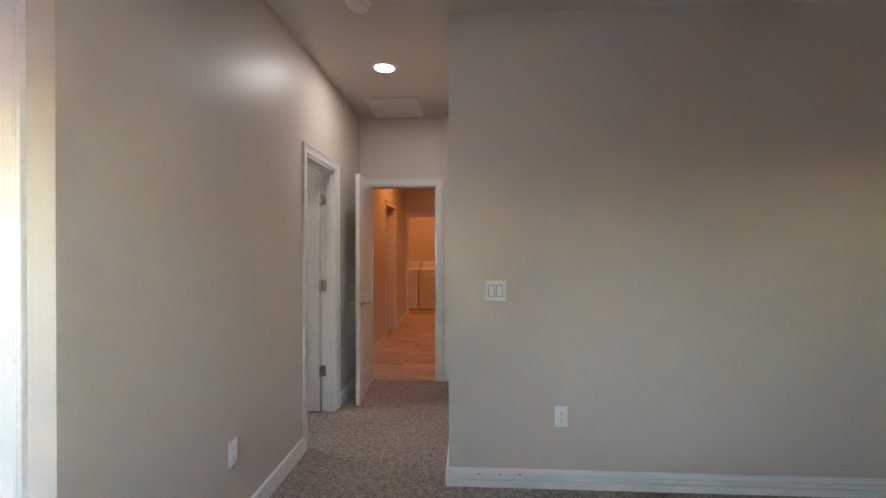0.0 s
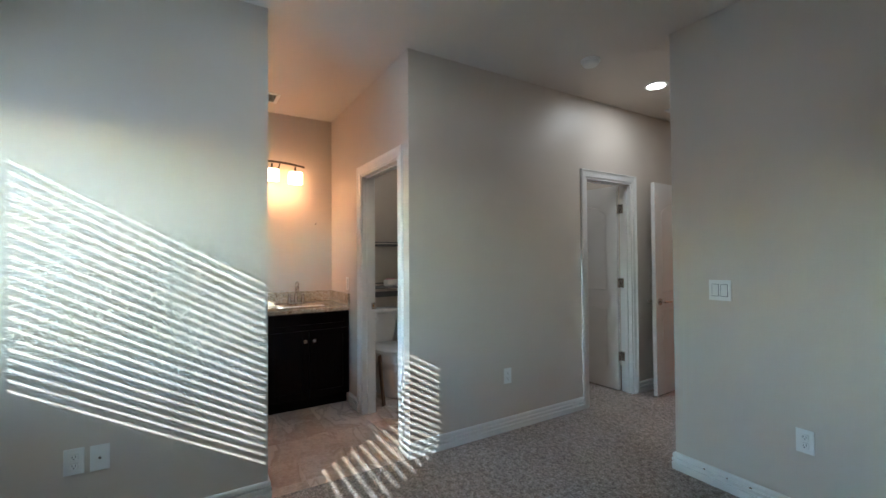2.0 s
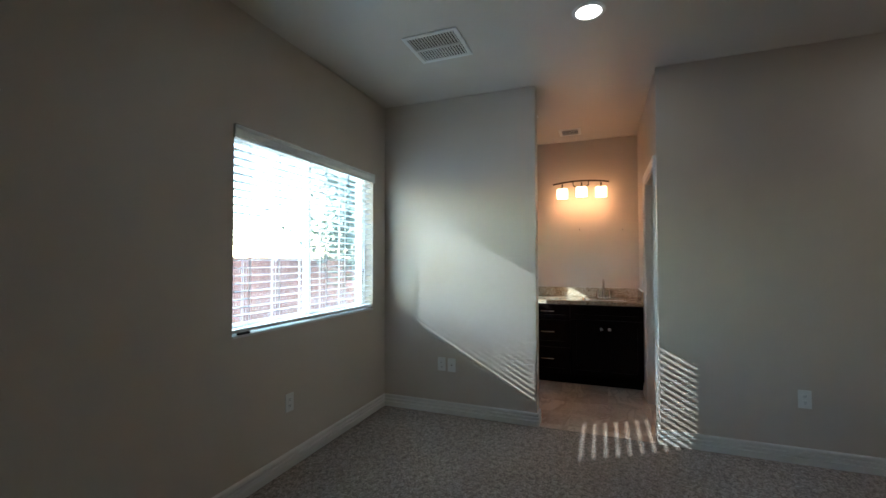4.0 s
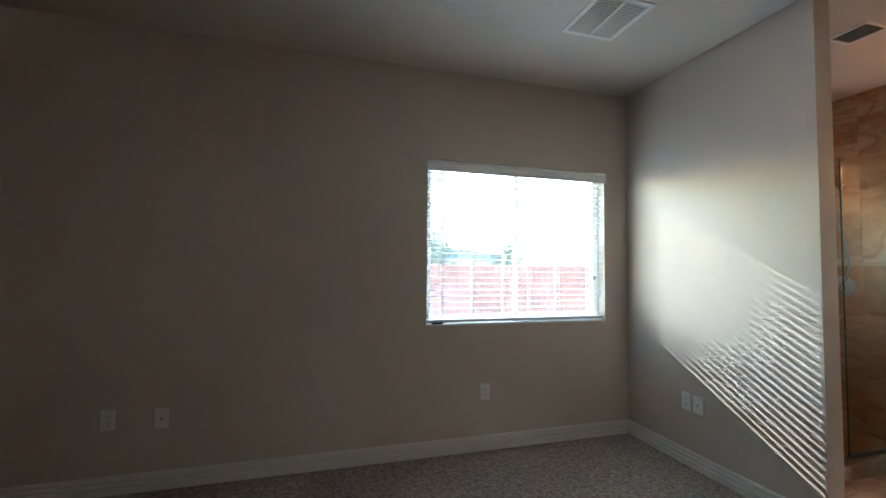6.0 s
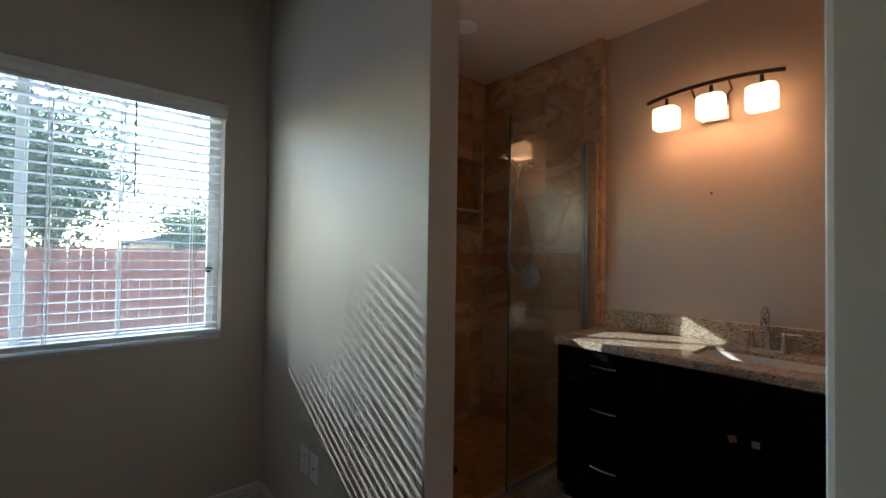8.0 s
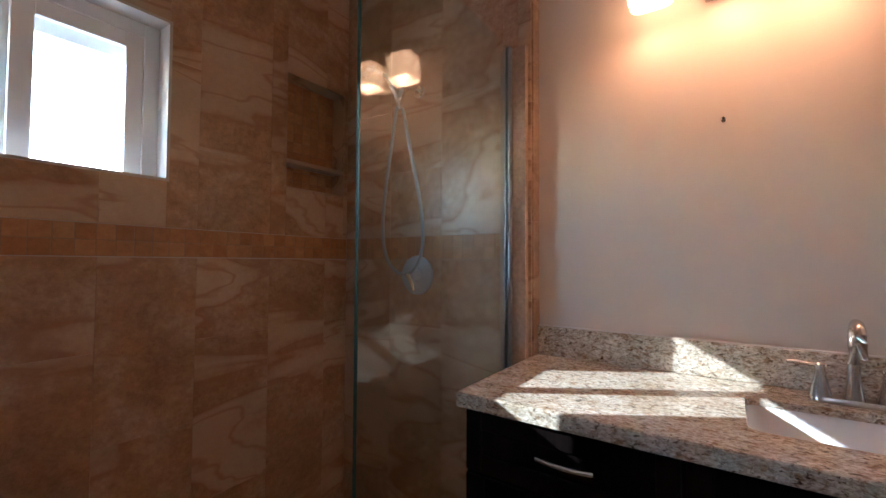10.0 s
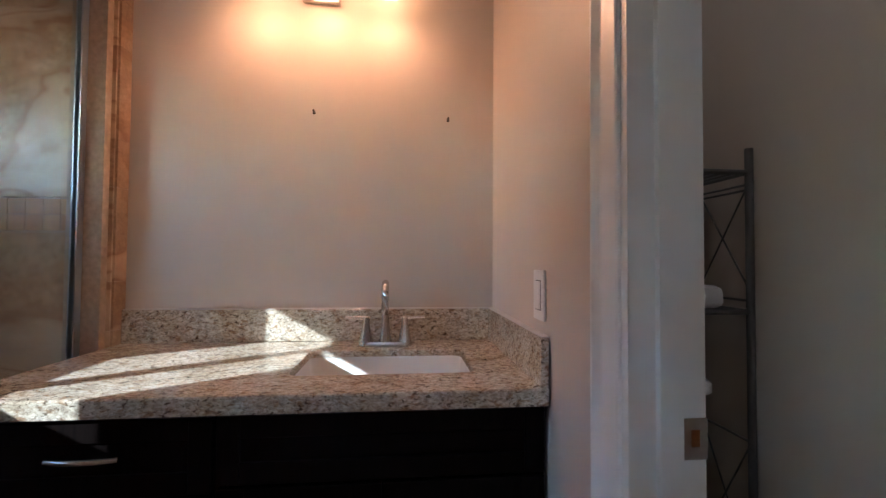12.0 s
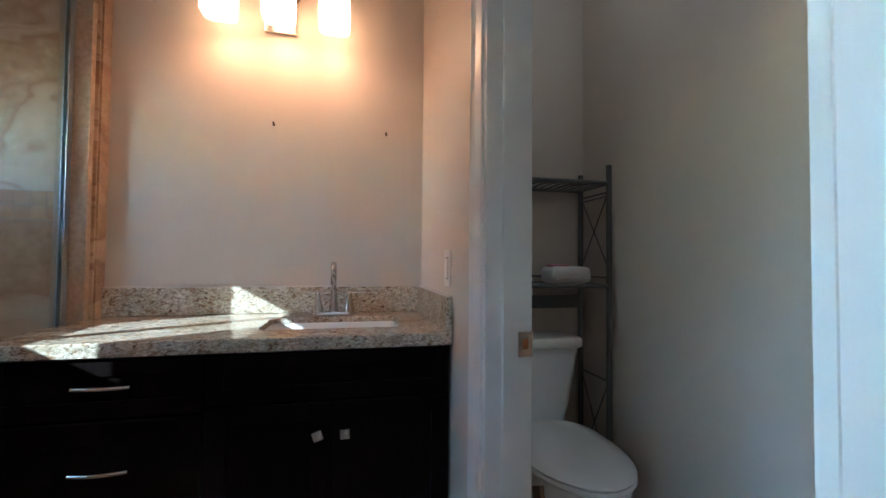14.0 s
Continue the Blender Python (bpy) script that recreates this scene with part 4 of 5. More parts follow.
for z0, z1, pz in ((0.69, 0.845, 0.775), (0.40, 0.68, 0.556), (0.115, 0.39, 0.270)):
    bar_pull(shaker("drawer", -0.034, 0.466, z0, z1, 0.045 if z1 - z0 < 0.2 else 0.055), 0.234, pz)
shaker("false_drawer", 0.476, YT - 0.008, 0.705, 0.845, 0.045)
for y0, y1, ky, turn in ((0.476, 0.811, 0.776, 20), (0.816, YT - 0.008, 0.853, 3)):
    dr = shaker("door", y0, y1, 0.115, 0.697)
    bm = bmesh.new()
    tube(bm, [(0, 0, 0), (0.016, 0, 0)], 0.006, 10)
    box(bm, 0.014, 0.024, -0.015, 0.015, -0.015, 0.015, 0.003)
    kn = part("knob", bm, NICKEL, dr, "square brushed nickel knob")
    kn.matrix_basis = pose(CX + 0.019, ky, 0.609, turn)

TOP = 0.892
F, L0 = -2.14, -0.058
SX0, SX1, SY0, SY1 = -2.555, -2.285, 0.58, 1.035
bm = bmesh.new()


def slab_ring(x0, x1, y0, y1, hx0, hx1, hy0, hy1, z0, z1, r=0.03, k=6):
    """A slab with a round-cornered hole."""
    def rr(x0, x1, y0, y1, r):
        out = []
        for cx, cy, a in ((x1 - r, y1 - r, 0), (x0 + r, y1 - r, 90), (x0 + r, y0 + r, 180), (x1 - r, y0 + r, 270)):
            for i in range(k + 1):
                t = radians(a + 90 * i / k)
                out.append((cx + r * math.cos(t), cy + r * math.sin(t)))
        return out
    outer, inner = rr(x0, x1, y0, y1, 0.004), rr(hx0, hx1, hy0, hy1, r)
    n = len(outer)
    lv = []
    for ring, z in ((outer, z0), (outer, z1 - 0.004), ([(x0 + (x - x0) * 1.0, y) for x, y in rr(x0 + 0.003, x1 - 0.003, y0 + 0.003, y1 - 0.003, 0.004)], z1), (rr(hx0 - 0.002, hx1 + 0.002, hy0 - 0.002, hy1 + 0.002, r), z1), (inner, z1 - 0.003), (inner, z1 - 0.020)):
        lv.append([bm.verts.new((x, y, z)) for x, y in ring])
    lv.append(lv[0])
    for a, b in zip(lv, lv[1:]):
        for i in range(n):
            bm.faces.new((a[i], a[(i + 1) % n], b[(i + 1) % n], b[i]))


slab_ring(XV + 0.002, F, L0, YT - 0.002, SX0, SX1, SY0, SY1, 0.854, TOP)
counter = tagged(part("countertop", bm, GRANITE), "polished speckled beige granite countertop", "countertop")
boxes("backsplash", GRANITE, [(XV + 0.002, XV + 0.021, -0.052, YT - 0.002, TOP + 0.001, 1.0)], label="speckled beige granite backsplash", bevel=0.0015)["category"] = "backsplash"
boxes("backsplash", GRANITE, [(XV + 0.022, -2.145, YT - 0.021, YT - 0.002, TOP + 0.001, 1.0)], label="speckled beige granite side splash", bevel=0.0015)["category"] = "backsplash"
boxes("caulk_line", CAULK, [(XV + 0.001, XV + 0.019, -0.05, YT - 0.003, 1.0002, 1.003), (XV + 0.022, -2.15, YT - 0.018, YT - 0.001, 1.0002, 1.003)], label="beige caulk line on the backsplash", kind="structure")

sink = base("sink", "white undermount rectangular ceramic sink", "sink", (0, 0, 0))
bm = bmesh.new()


def rrect(x0, x1, y0, y1, r, z, k=6):
    out = []
    for cx, cy, a in ((x1 - r, y1 - r, 0), (x0 + r, y1 - r, 90), (x0 + r, y0 + r, 180), (x1 - r, y0 + r, 270)):
        for i in range(k + 1):
            t = radians(a + 90 * i / k)
            out.append((cx + r * math.cos(t), cy + r * math.sin(t), z))
    return out


loft(bm, [rrect(SX0 - 0.03, SX1 + 0.03, SY0 - 0.03, SY1 + 0.03, 0.03, 0.855), rrect(SX0 - 0.03, SX1 + 0.03, SY0 - 0.03, SY1 + 0.03, 0.03, 0.8715),
          rrect(SX0 - 0.004, SX1 + 0.004, SY0 - 0.004, SY1 + 0.004, 0.03, 0.8715), rrect(SX0, SX1, SY0, SY1, 0.03, 0.864),
          rrect(SX0 + 0.012, SX1 - 0.012, SY0 + 0.014, SY1 - 0.014, 0.04, 0.75), rrect(SX0 + 0.045, SX1 - 0.045, SY0 + 0.05, SY1 - 0.05, 0.03, 0.722),
          rrect(SX0 + 0.09, SX1 - 0.09, SY0 + 0.20, SY1 - 0.20, 0.015, 0.718)], (False, True))
part("basin", bm, CERAMIC, sink, smooth=True)
bm = bmesh.new()
loft(bm, disc_rings((SX0 + SX1) / 2, 0.808, [(0.022, 0.7185), (0.022, 0.722), (0.017, 0.7235), (0.002, 0.7225)]))
part("drain", bm, CHROME, sink, smooth=True)

faucet = base("faucet", "brushed nickel gooseneck faucet with two lever handles", "faucet", (0, 0, 0))
FX, FY = -2.625, 0.80
bm = bmesh.new()
loft(bm, [rrect(FX - 0.027, FX + 0.027, FY - 0.085, FY + 0.085, 0.0265, TOP + 0.0005), rrect(FX - 0.027, FX + 0.027, FY - 0.085, FY + 0.085, 0.0265, TOP + 0.006), rrect(FX - 0.022, FX + 0.022, FY - 0.08, FY + 0.08, 0.0215, TOP + 0.014)])
part("base_plate", bm, NICKEL, faucet, smooth=True)
bm = bmesh.new()
pts, rad = [(FX, FY, TOP + 0.012), (FX, FY, TOP + 0.05), (FX + 0.002, FY, TOP + 0.10), (FX + 0.004, FY, TOP + 0.145)], [0.021, 0.015, 0.012, 0.011]
for k in range(1, 11):
    t = math.pi * k / 10 * 0.93
    pts.append((FX + 0.004 + 0.042 - 0.042 * math.cos(t), FY, TOP + 0.155 + 0.050 * math.sin(t)))
    rad.append(0.0108)
pts.append((pts[-1][0] - 0.004, FY, TOP + 0.128))
rad.append(0.0125)
tube(bm, pts, rad, 16)
part("spout", bm, NICKEL, faucet, smooth=True)
for s in (-1, 1):
    y = FY + s * 0.062
    bm = bmesh.new()
    loft(bm, disc_rings(FX, y, [(0.023, TOP + 0.010), (0.021, TOP + 0.025), (0.012, TOP + 0.062), (0.0105, TOP + 0.082), (0.011, TOP + 0.092), (0.007, TOP + 0.096)], 18))
    tube(bm, [(FX, y - s * 0.012, TOP + 0.088), (FX, y + s * 0.03, TOP + 0.090), (FX, y + s * 0.066, TOP + 0.091)], [0.0065, 0.0055, 0.005], 10)
    part("handle", bm, NICKEL, faucet, smooth=True)

# ---- vanity light ----
fix = base("vanity_light", "three-shade vanity light bar with glowing opal glass shades", "wall lamp", (0, 0, 0))
bm = bmesh.new()
pts = []
for k in range(17):
    u = -1 + k / 8
    pts.append((-2.60, 0.564 + 0.31 * u, 2.24 - 0.03 * u * u))
for a, b in zip(pts, pts[1:]):
    vs = [bm.verts.new((px + dx, py, pz + dz)) for px, py, pz in (a, b) for dx, dz in ((-0.006, -0.009), (0.006, -0.009), (0.006, 0.009), (-0.006, 0.009))]
    for f in ((0, 1, 5, 4), (1, 2, 6, 5), (2, 3, 7, 6), (3, 0, 4, 7)):
        bm.faces.new([vs[i] for i in f])
    if a == pts[0]:
        bm.faces.new([vs[i] for i in (3, 2, 1, 0)])
    if b == pts[-1]:
        bm.faces.new([vs[i] for i in (4, 5, 6, 7)])
bmesh.ops.remove_doubles(bm, verts=bm.verts, dist=0.0001)
part("bar", bm, BRONZE, fix, "dark bronze arched bar")
bm = bmesh.new()
box(bm, XV + 0.001, XV + 0.022, 0.500, 0.628, 2.062, 2.20, 0.003)
part("backplate", bm, NICKEL, fix, "square satin metal back plate", smooth=True)
for y in (0.48, 0.65):
    bm = bmesh.new()
    tube(bm, [(XV + 0.02, 0.565 + (y - 0.565) * 0.4, 2.16), (-2.66, y, 2.20), (-2.602, y, 2.231)], 0.006, 8)
    part("arm", bm, BRONZE, fix, smooth=True)
for i, y in enumerate(SHADES_Y):
    zt = 2.165 + (0.0 if i == 1 else -0.012)
    bm = bmesh.new()
    rings = []
    for sx, sy, z in ((0.048, 0.052, zt), (0.056, 0.060, zt - 0.006), (0.058, 0.062, zt - 0.05), (0.056, 0.060, zt - 0.110)):
        rings.append([(-2.585 + px, y + py, z) for px, py, _ in rrect(-sx, sx, -sy, sy, 0.03, 0)])
    for sx, sy, z in ((0.052, 0.056, zt - 0.110), (0.054, 0.058, zt - 0.05), (0.051, 0.055, zt - 0.010)):
        rings.append([(-2.585 + px, y + py, z) for px, py, _ in rrect(-sx, sx, -sy, sy, 0.028, 0)])
    loft(bm, rings, (True, False))
    part("shade", bm, SHADE, fix, "glowing opal glass shade", smooth=True)
    bm = bmesh.new()
    loft(bm, disc_rings(-2.59, y, [(0.034, zt + 0.001), (0.030, zt + 0.012), (0.010, zt + 0.020), (0.008, zt + 0.055)], 20))
    part("socket_cup", bm, BRONZE, fix, smooth=True)

for y, z in ((0.542, 1.683), (1.011, 1.675)):
    bm = bmesh.new()
    tube(bm, [(XV, y, z), (XV + 0.014, y, z + 0.002)], [0.0045, 0.0035], 8)
    tube(bm, [(XV + 0.0005, y, z - 0.004), (XV + 0.0012, y, z - 0.004)], 0.0055, 10)
    tagged(part("wall_anchor", bm, BRONZE), "small bare screw in the painted bathroom wall", "screw")

# ---- shower ----
GX0, GX1, GY, GT = -1.85, -2.615, -0.135, 2.062
boxes("shower_wall_backing", GROUT, [(XV, XS - 0.008, YW + 0.0, -0.06, 0, CEIL), (XA_BACK - 0.012, XA_BACK, YW + 0.0, -0.06, 0, CEIL)], label="grout bed behind the shower tiles", kind="structure")
curb = boxes("shower_curb", GROUT, [(XS, XA_BACK - 0.012, -0.198, -0.082, 0.0, 0.088)], label="tiled shower curb", kind="structure")
bm = bmesh.new()
box(bm, GX1 + 0.0, GX0, GY - 0.005, GY + 0.005, 0.112, GT, 0.001)
panel = base("shower_glass", "clear fixed glass shower panel with green edge", "shower screen", (0, 0, 0))
part("pane", bm, SHOWER_GLASS, panel)
bm = bmesh.new()
box(bm, GX0, GX0 + 0.0015, GY - 0.005, GY + 0.005, 0.112, GT)
part("glass_edge", bm, GLASS_EDGE, panel, "green ground glass edge")
bm = bmesh.new()
box(bm, GX1 - 0.014, GX1 + 0.006, GY - 0.010, GY - 0.0055, 0.10, GT)
box(bm, GX1 - 0.014, GX1 + 0.006, GY + 0.0055, GY + 0.010, 0.10, GT)
box(bm, GX1 - 0.018, GX1 - 0.014, GY - 0.010, GY + 0.010, 0.10, GT)
box(bm, GX1, GX0, GY - 0.010, GY - 0.0055, 0.10, 0.122)
box(bm, GX1, GX0, GY + 0.0055, GY + 0.010, 0.10, 0.122)
part("channel", bm, SATIN, panel, "chrome glass channel")
boxes("shower_jamb", GROUT, [(XS + 0.002, GX1 - 0.019, -0.175, -0.072, 0.088, GT)], label="tiled jamb behind the glass channel", kind="structure")

valve = base("shower_valve", "round chrome shower valve with lever", "shower valve", (0, 0, 0))
bm = bmesh.new()
VY, VZ = -0.603, 1.18
loft(bm, [[(XS + x, VY + r * math.cos(2 * math.pi * k / 28), VZ + r * math.sin(2 * math.pi * k / 28)) for k in range(28)] for r, x in ((0.088, 0.002), (0.086, 0.008), (0.060, 0.014), (0.030, 0.016), (0.028, 0.045), (0.022, 0.050))])
part("escutcheon", bm, SATIN, valve, smooth=True)
bm = bmesh.new()
tube(bm, [(XS + 0.045, VY, VZ), (XS + 0.062, VY, VZ), (XS + 0.066, VY + 0.02, VZ - 0.03), (XS + 0.070, VY + 0.035, VZ - 0.065)], [0.016, 0.014, 0.009, 0.007], 10)
part("lever", bm, CHROME, valve, smooth=True)

sh = base("hand_shower", "chrome hand shower with a hanging looped hose", "shower head", (0, 0, 0))
HY = -0.60
bm = bmesh.new()
tube(bm, [(XS, HY, 2.010), (XS + 0.03, HY, 2.020), (XS + 0.10, HY, 2.000), (XS + 0.13, HY, 1.970)], 0.010, 12)
loft(bm, [[(XS + x, HY + r * math.cos(2 * math.pi * k / 20), 2.010 + r * math.sin(2 * math.pi * k / 20)) for k in range(20)] for r, x in ((0.030, 0.001), (0.028, 0.006), (0.012, 0.010))])
part("arm", bm, CHROME, sh, smooth=True)
bm = bmesh.new()
tube(bm, [(XS + 0.12, HY, 1.980), (XS + 0.135, HY, 1.950), (XS + 0.14, HY - 0.0, 1.925)], [0.016, 0.018, 0.012], 12)
part("bracket", bm, CHROME, sh, smooth=True)
bm = bmesh.new()
tube(bm, [(XS + 0.135, HY, 1.890), (XS + 0.15, HY - 0.01, 1.960), (XS + 0.19, HY - 0.03, 2.020), (XS + 0.24, HY - 0.05, 2.035)], [0.010, 0.013, 0.014, 0.018], 12)
tube(bm, [(XS + 0.235, HY - 0.05, 2.042), (XS + 0.245, HY - 0.053, 2.016), (XS + 0.248, HY - 0.054, 2.002)], [0.025, 0.045, 0.043], 20)
part("head", bm, CHROME, sh, smooth=True)
bm = bmesh.new()
pts = []
for k in range(41):
    u = k / 40
    t = 2 * math.pi * u
    side = math.sin(t)
    drop = (1 - math.cos(t)) / 2
    wid = 0.155 * side * (0.25 + 0.75 * drop)
    pts.append((XS + 0.135 - 0.085 * drop + 0.03 * (0.5 - u), HY - 0.045 * drop - wid, 1.900 - 0.715 * drop ** 0.8))
tube(bm, pts, [0.0072 + 0.0008 * (k % 2) for k in range(41)], 8)
part("hose", bm, HOSE, sh, "ribbed satin grey hose", smooth=True)


# ---- toilet room ----
toilet = base("toilet", "white two-piece toilet with closed lid", "toilet", (0, 0, 0))
TY = 1.635


def egg(x_back, x_front, half, z, k=32, blunt=0.62):
    """An elongated outline: round in front, squarer behind."""
    out = []
    xc = x_back + (x_front - x_back) * 0.48
    for i in range(k):
        t = 2 * math.pi * i / k
        c, s = math.cos(t), math.sin(t)
        if c >= 0:
            out.append((xc + (x_front - xc) * c, TY + half * s, z))
        else:
            out.append((xc - (xc - x_back) * abs(c) ** blunt, TY + half * (abs(s) ** 0.8) * (1 if s > 0 else -1), z))
    return out


bm = bmesh.new()
loft(bm, [egg(-2.56, -2.025, 0.128, 0.0, blunt=0.45), egg(-2.56, -2.03, 0.124, 0.03, blunt=0.45), egg(-2.56, -2.055, 0.114, 0.14), egg(-2.56, -2.065, 0.113, 0.22), egg(-2.56, -2.05, 0.128, 0.27),
          egg(-2.57, -2.015, 0.165, 0.315), egg(-2.57, -1.993, 0.182, 0.36), egg(-2.57, -1.985, 0.186, 0.408), egg(-2.56, -1.99, 0.180, 0.413)])
part("bowl", bm, CERAMIC, toilet, smooth=True)
bm = bmesh.new()
loft(bm, [egg(-2.49, -1.985, 0.186, 0.415), egg(-2.49, -1.98, 0.190, 0.421), egg(-2.49, -1.985, 0.186, 0.431)])
part("seat", bm, CERAMIC, toilet, smooth=True)
bm = bmesh.new()
loft(bm, [egg(-2.50, -1.985, 0.186, 0.434), egg(-2.50, -1.98, 0.190, 0.441), egg(-2.50, -1.995, 0.178, 0.451), egg(-2.49, -2.05, 0.13, 0.455)])
part("lid", bm, CERAMIC, toilet, smooth=True)
bm = bmesh.new()
loft(bm, [[(x, y, z) for x, y, z in rrect(-2.69 + a, -2.51 - a, TY - h, TY + h, 0.03, zz)] for a, h, zz in ((0.02, 0.15, 0.43), (0.012, 0.165, 0.50), (0.004, 0.19, 0.66), (0.0, 0.205, 0.745))])
box(bm, -2.66, -2.46, TY - 0.11, TY + 0.11, 0.395, 0.432, 0.01)
part("tank", bm, CERAMIC, toilet, smooth=True)
bm = bmesh.new()
loft(bm, [[(x, y, z) for x, y, z in rrect(-2.70 + a, -2.495 - a, TY - 0.218 + a, TY + 0.218 - a, 0.03, zz)] for a, zz in ((0.004, 0.746), (0.0, 0.752), (0.0, 0.778), (0.006, 0.787), (0.03, 0.790))])
part("tank_lid", bm, CERAMIC, toilet, smooth=True)
bm = bmesh.new()
tube(bm, [(-2.51, TY - 0.13, 0.70), (-2.495, TY - 0.13, 0.70), (-2.490, TY - 0.09, 0.695), (-2.490, TY - 0.065, 0.692)], [0.012, 0.008, 0.007, 0.006], 8)
part("flush_lever", bm, CHROME, toilet, smooth=True)

rack = base("over_toilet_rack", "grey metal over-the-toilet shelf rack with crossed side wires", "shelf rack", (0, 0, 0))
RX0, RX1, RY0, RY1 = -2.70, -2.475, 1.335, 1.956
for x in (RX0, RX1):
    for y in (RY0, RY1):
        bm = bmesh.new()
        tube(bm, [(x, y, 0.0), (x, y, 1.535)], 0.0125, 10)
        part("post", bm, STEEL_GREY, rack, smooth=True)
for z in (1.458, 1.012):
    bm = bmesh.new()
    for x in (RX0, RX1):
        tube(bm, [(x, RY0, z), (x, RY1, z)], 0.009, 8)
    for y in (RY0, RY1):
        tube(bm, [(RX0, y, z), (RX1, y, z)], 0.007, 8)
    shelf = part("shelf_frame", bm, STEEL_GREY, rack, smooth=True)
    for k in range(1, 16):
        bm = bmesh.new()
        y = RY0 + (RY1 - RY0) * k / 16
        tube(bm, [(RX0, y, z), (RX1, y, z)], 0.0055, 6)
        part("shelf_wire", bm, STEEL_GREY, shelf, smooth=True)
    bm = bmesh.new()
    zz = z + 0.035
    tube(bm, [(RX0, RY0, zz), (RX0, RY1, zz)], 0.006, 8)
    for y in (RY0, RY1):
        tube(bm, [(RX0, y, zz if z < 1.4 else zz - 0.09), (RX1, y, zz if z < 1.4 else zz - 0.09)], 0.004, 8)
    part("guard_rail", bm, STEEL_GREY, rack, smooth=True)
bm = bmesh.new()
box(bm, RX0 - 0.006, RX0 + 0.006, RY0, RY1, 0.895, 0.955, 0.002)
part("cross_band", bm, STEEL_GREY, rack)
for y in (RY0, RY1):
    for za, zb in ((1.07, 1.42), (0.16, 0.60)):
        bm = bmesh.new()
        tube(bm, [(RX0, y - 0.0032, za), (RX1, y - 0.0032, zb)], 0.003, 6)
        tube(bm, [(RX1, y + 0.0032, za), (RX0, y + 0.0032, zb)], 0.003, 6)
        part("side_cross", bm, STEEL_GREY, rack)
    for z in (0.60, 0.16, 1.42):
        bm = bmesh.new()
        tube(bm, [(RX0, y, z), (RX1, y, z)], 0.004, 6)
        part("side_bar", bm, STEEL_GREY, rack)

towels = base("tissue_pack", "white plastic-wrapped pack of tissue rolls with pink print", "tissue pack", (0, 0, 0))
bm = bmesh.new()
box(bm, -2.62, -2.49, 1.70, 1.885, 1.02, 1.094, 0.022)
for v in bm.verts:
    v.co += Vector((noise.noise(v.co * 30) * 0.006, noise.noise(v.co * 27 + Vector((5, 0, 0))) * 0.006, 0))
part("wrapper", bm, PAPER, towels, smooth=True)
bm = bmesh.new()
box(bm, -2.60, -2.535, 1.72, 1.80, 1.0925, 1.101, 0.003)
part("print", bm, PINK, towels)

d = base("strike_plate", "brass latch strike plate on the door jamb", "strike plate", (0, 0, 0))
SX = TDOOR[0] + 0.018
bm = bmesh.new()
box(bm, SX, SX + 0.0015, YT + 0.082, YT_BACK + 0.004, 0.883, 0.943, 0.0005)
part("plate", bm, NICKEL, d)
bm = bmesh.new()
box(bm, SX + 0.0012, SX + 0.0022, YT + 0.094, YT + 0.106, 0.902, 0.926)
part("latch_hole", bm, BRASS, d)

bm = bmesh.new()
box(bm, -0.03, 0.03, -0.008, 0.008, 0.0, 0.45, 0.002)
board = tagged(part("loose_board", bm, BROWN), "dark brown board leaning beside the toilet", "board")
board.matrix_world = pose(-1.90, 1.40, 0.014, -6, -28, 0)

# ---- laundry beyond the hall ----
def appliance(name, label, x0, x1, lid):
    a = base(name, label, name.replace("_", " "), (0, 0, 0))
    y0, y1 = 9.32, 9.98
    bm = bmesh.new()
    box(bm, x0, x1, y0, y1, 0.0, 0.90, 0.012)
    part("body", bm, APPLIANCE, a)
    bm = bmesh.new()
    box(bm, x0 + 0.02, x1 - 0.02, y1 - 0.14, y1 - 0.01, 0.901, 1.06, 0.012)
    con = part("console", bm, APPLIANCE, a)
    bm = bmesh.new()
    for k in range(3):
        cx = x0 + 0.16 + 0.18 * k
        tube(bm, [(cx, y1 - 0.14, 0.985), (cx, y1 - 0.16, 0.985)], 0.025, 14)
    part("dials", bm, PLASTIC, con)
    bm = bmesh.new()
    if lid:
        box(bm, x0 + 0.07, x1 - 0.07, y0 + 0.04, y1 - 0.18, 0.901, 0.915, 0.006)
    else:
        box(bm, x0 + 0.10, x1 - 0.10, y0 - 0.012, y0 - 0.001, 0.30, 0.75, 0.006)
    part("lid" if lid else "door", bm, APPLIANCE, a)
    bm = bmesh.new()
    box(bm, x0 + 0.01, x1 - 0.01, y0 - 0.003, y0 - 0.0005, 0.0, 0.015)
    part("kick", bm, DARK, a)


appliance("dryer", "white front-loading dryer in the laundry", -0.87, -0.18, False)
appliance("washing_machine", "white top-loading washing machine in the laundry", -1.60, -0.90, True)

# ---- tiles, piece by piece ----
def tile_mesh(name, w, h, mat, thick=0.008, gap=0.0004, bevel=0.0004):
    """A tile lying in its own x-y plane, corner at the origin, face up."""
    bm = bmesh.new()
    x0, x1, y0, y1 = gap, w - gap, gap, h - gap
    b = bevel
    loft(bm, [[(x0, y0, 0), (x1, y0, 0), (x1, y1, 0), (x0, y1, 0)], [(x0, y0, thick - b), (x1, y0, thick - b), (x1, y1, thick - b), (x0, y1, thick - b)],
              [(x0 + b, y0 + b, thick), (x1 - b, y0 + b, thick), (x1 - b, y1 - b, thick), (x0 + b, y1 - b, thick)]])
    bmesh.ops.recalc_face_normals(bm, faces=bm.faces)
    me = bpy.data.meshes.new(name)
    bm.to_mesh(me)
    bm.free()
    me.materials.append(mat)
    return me


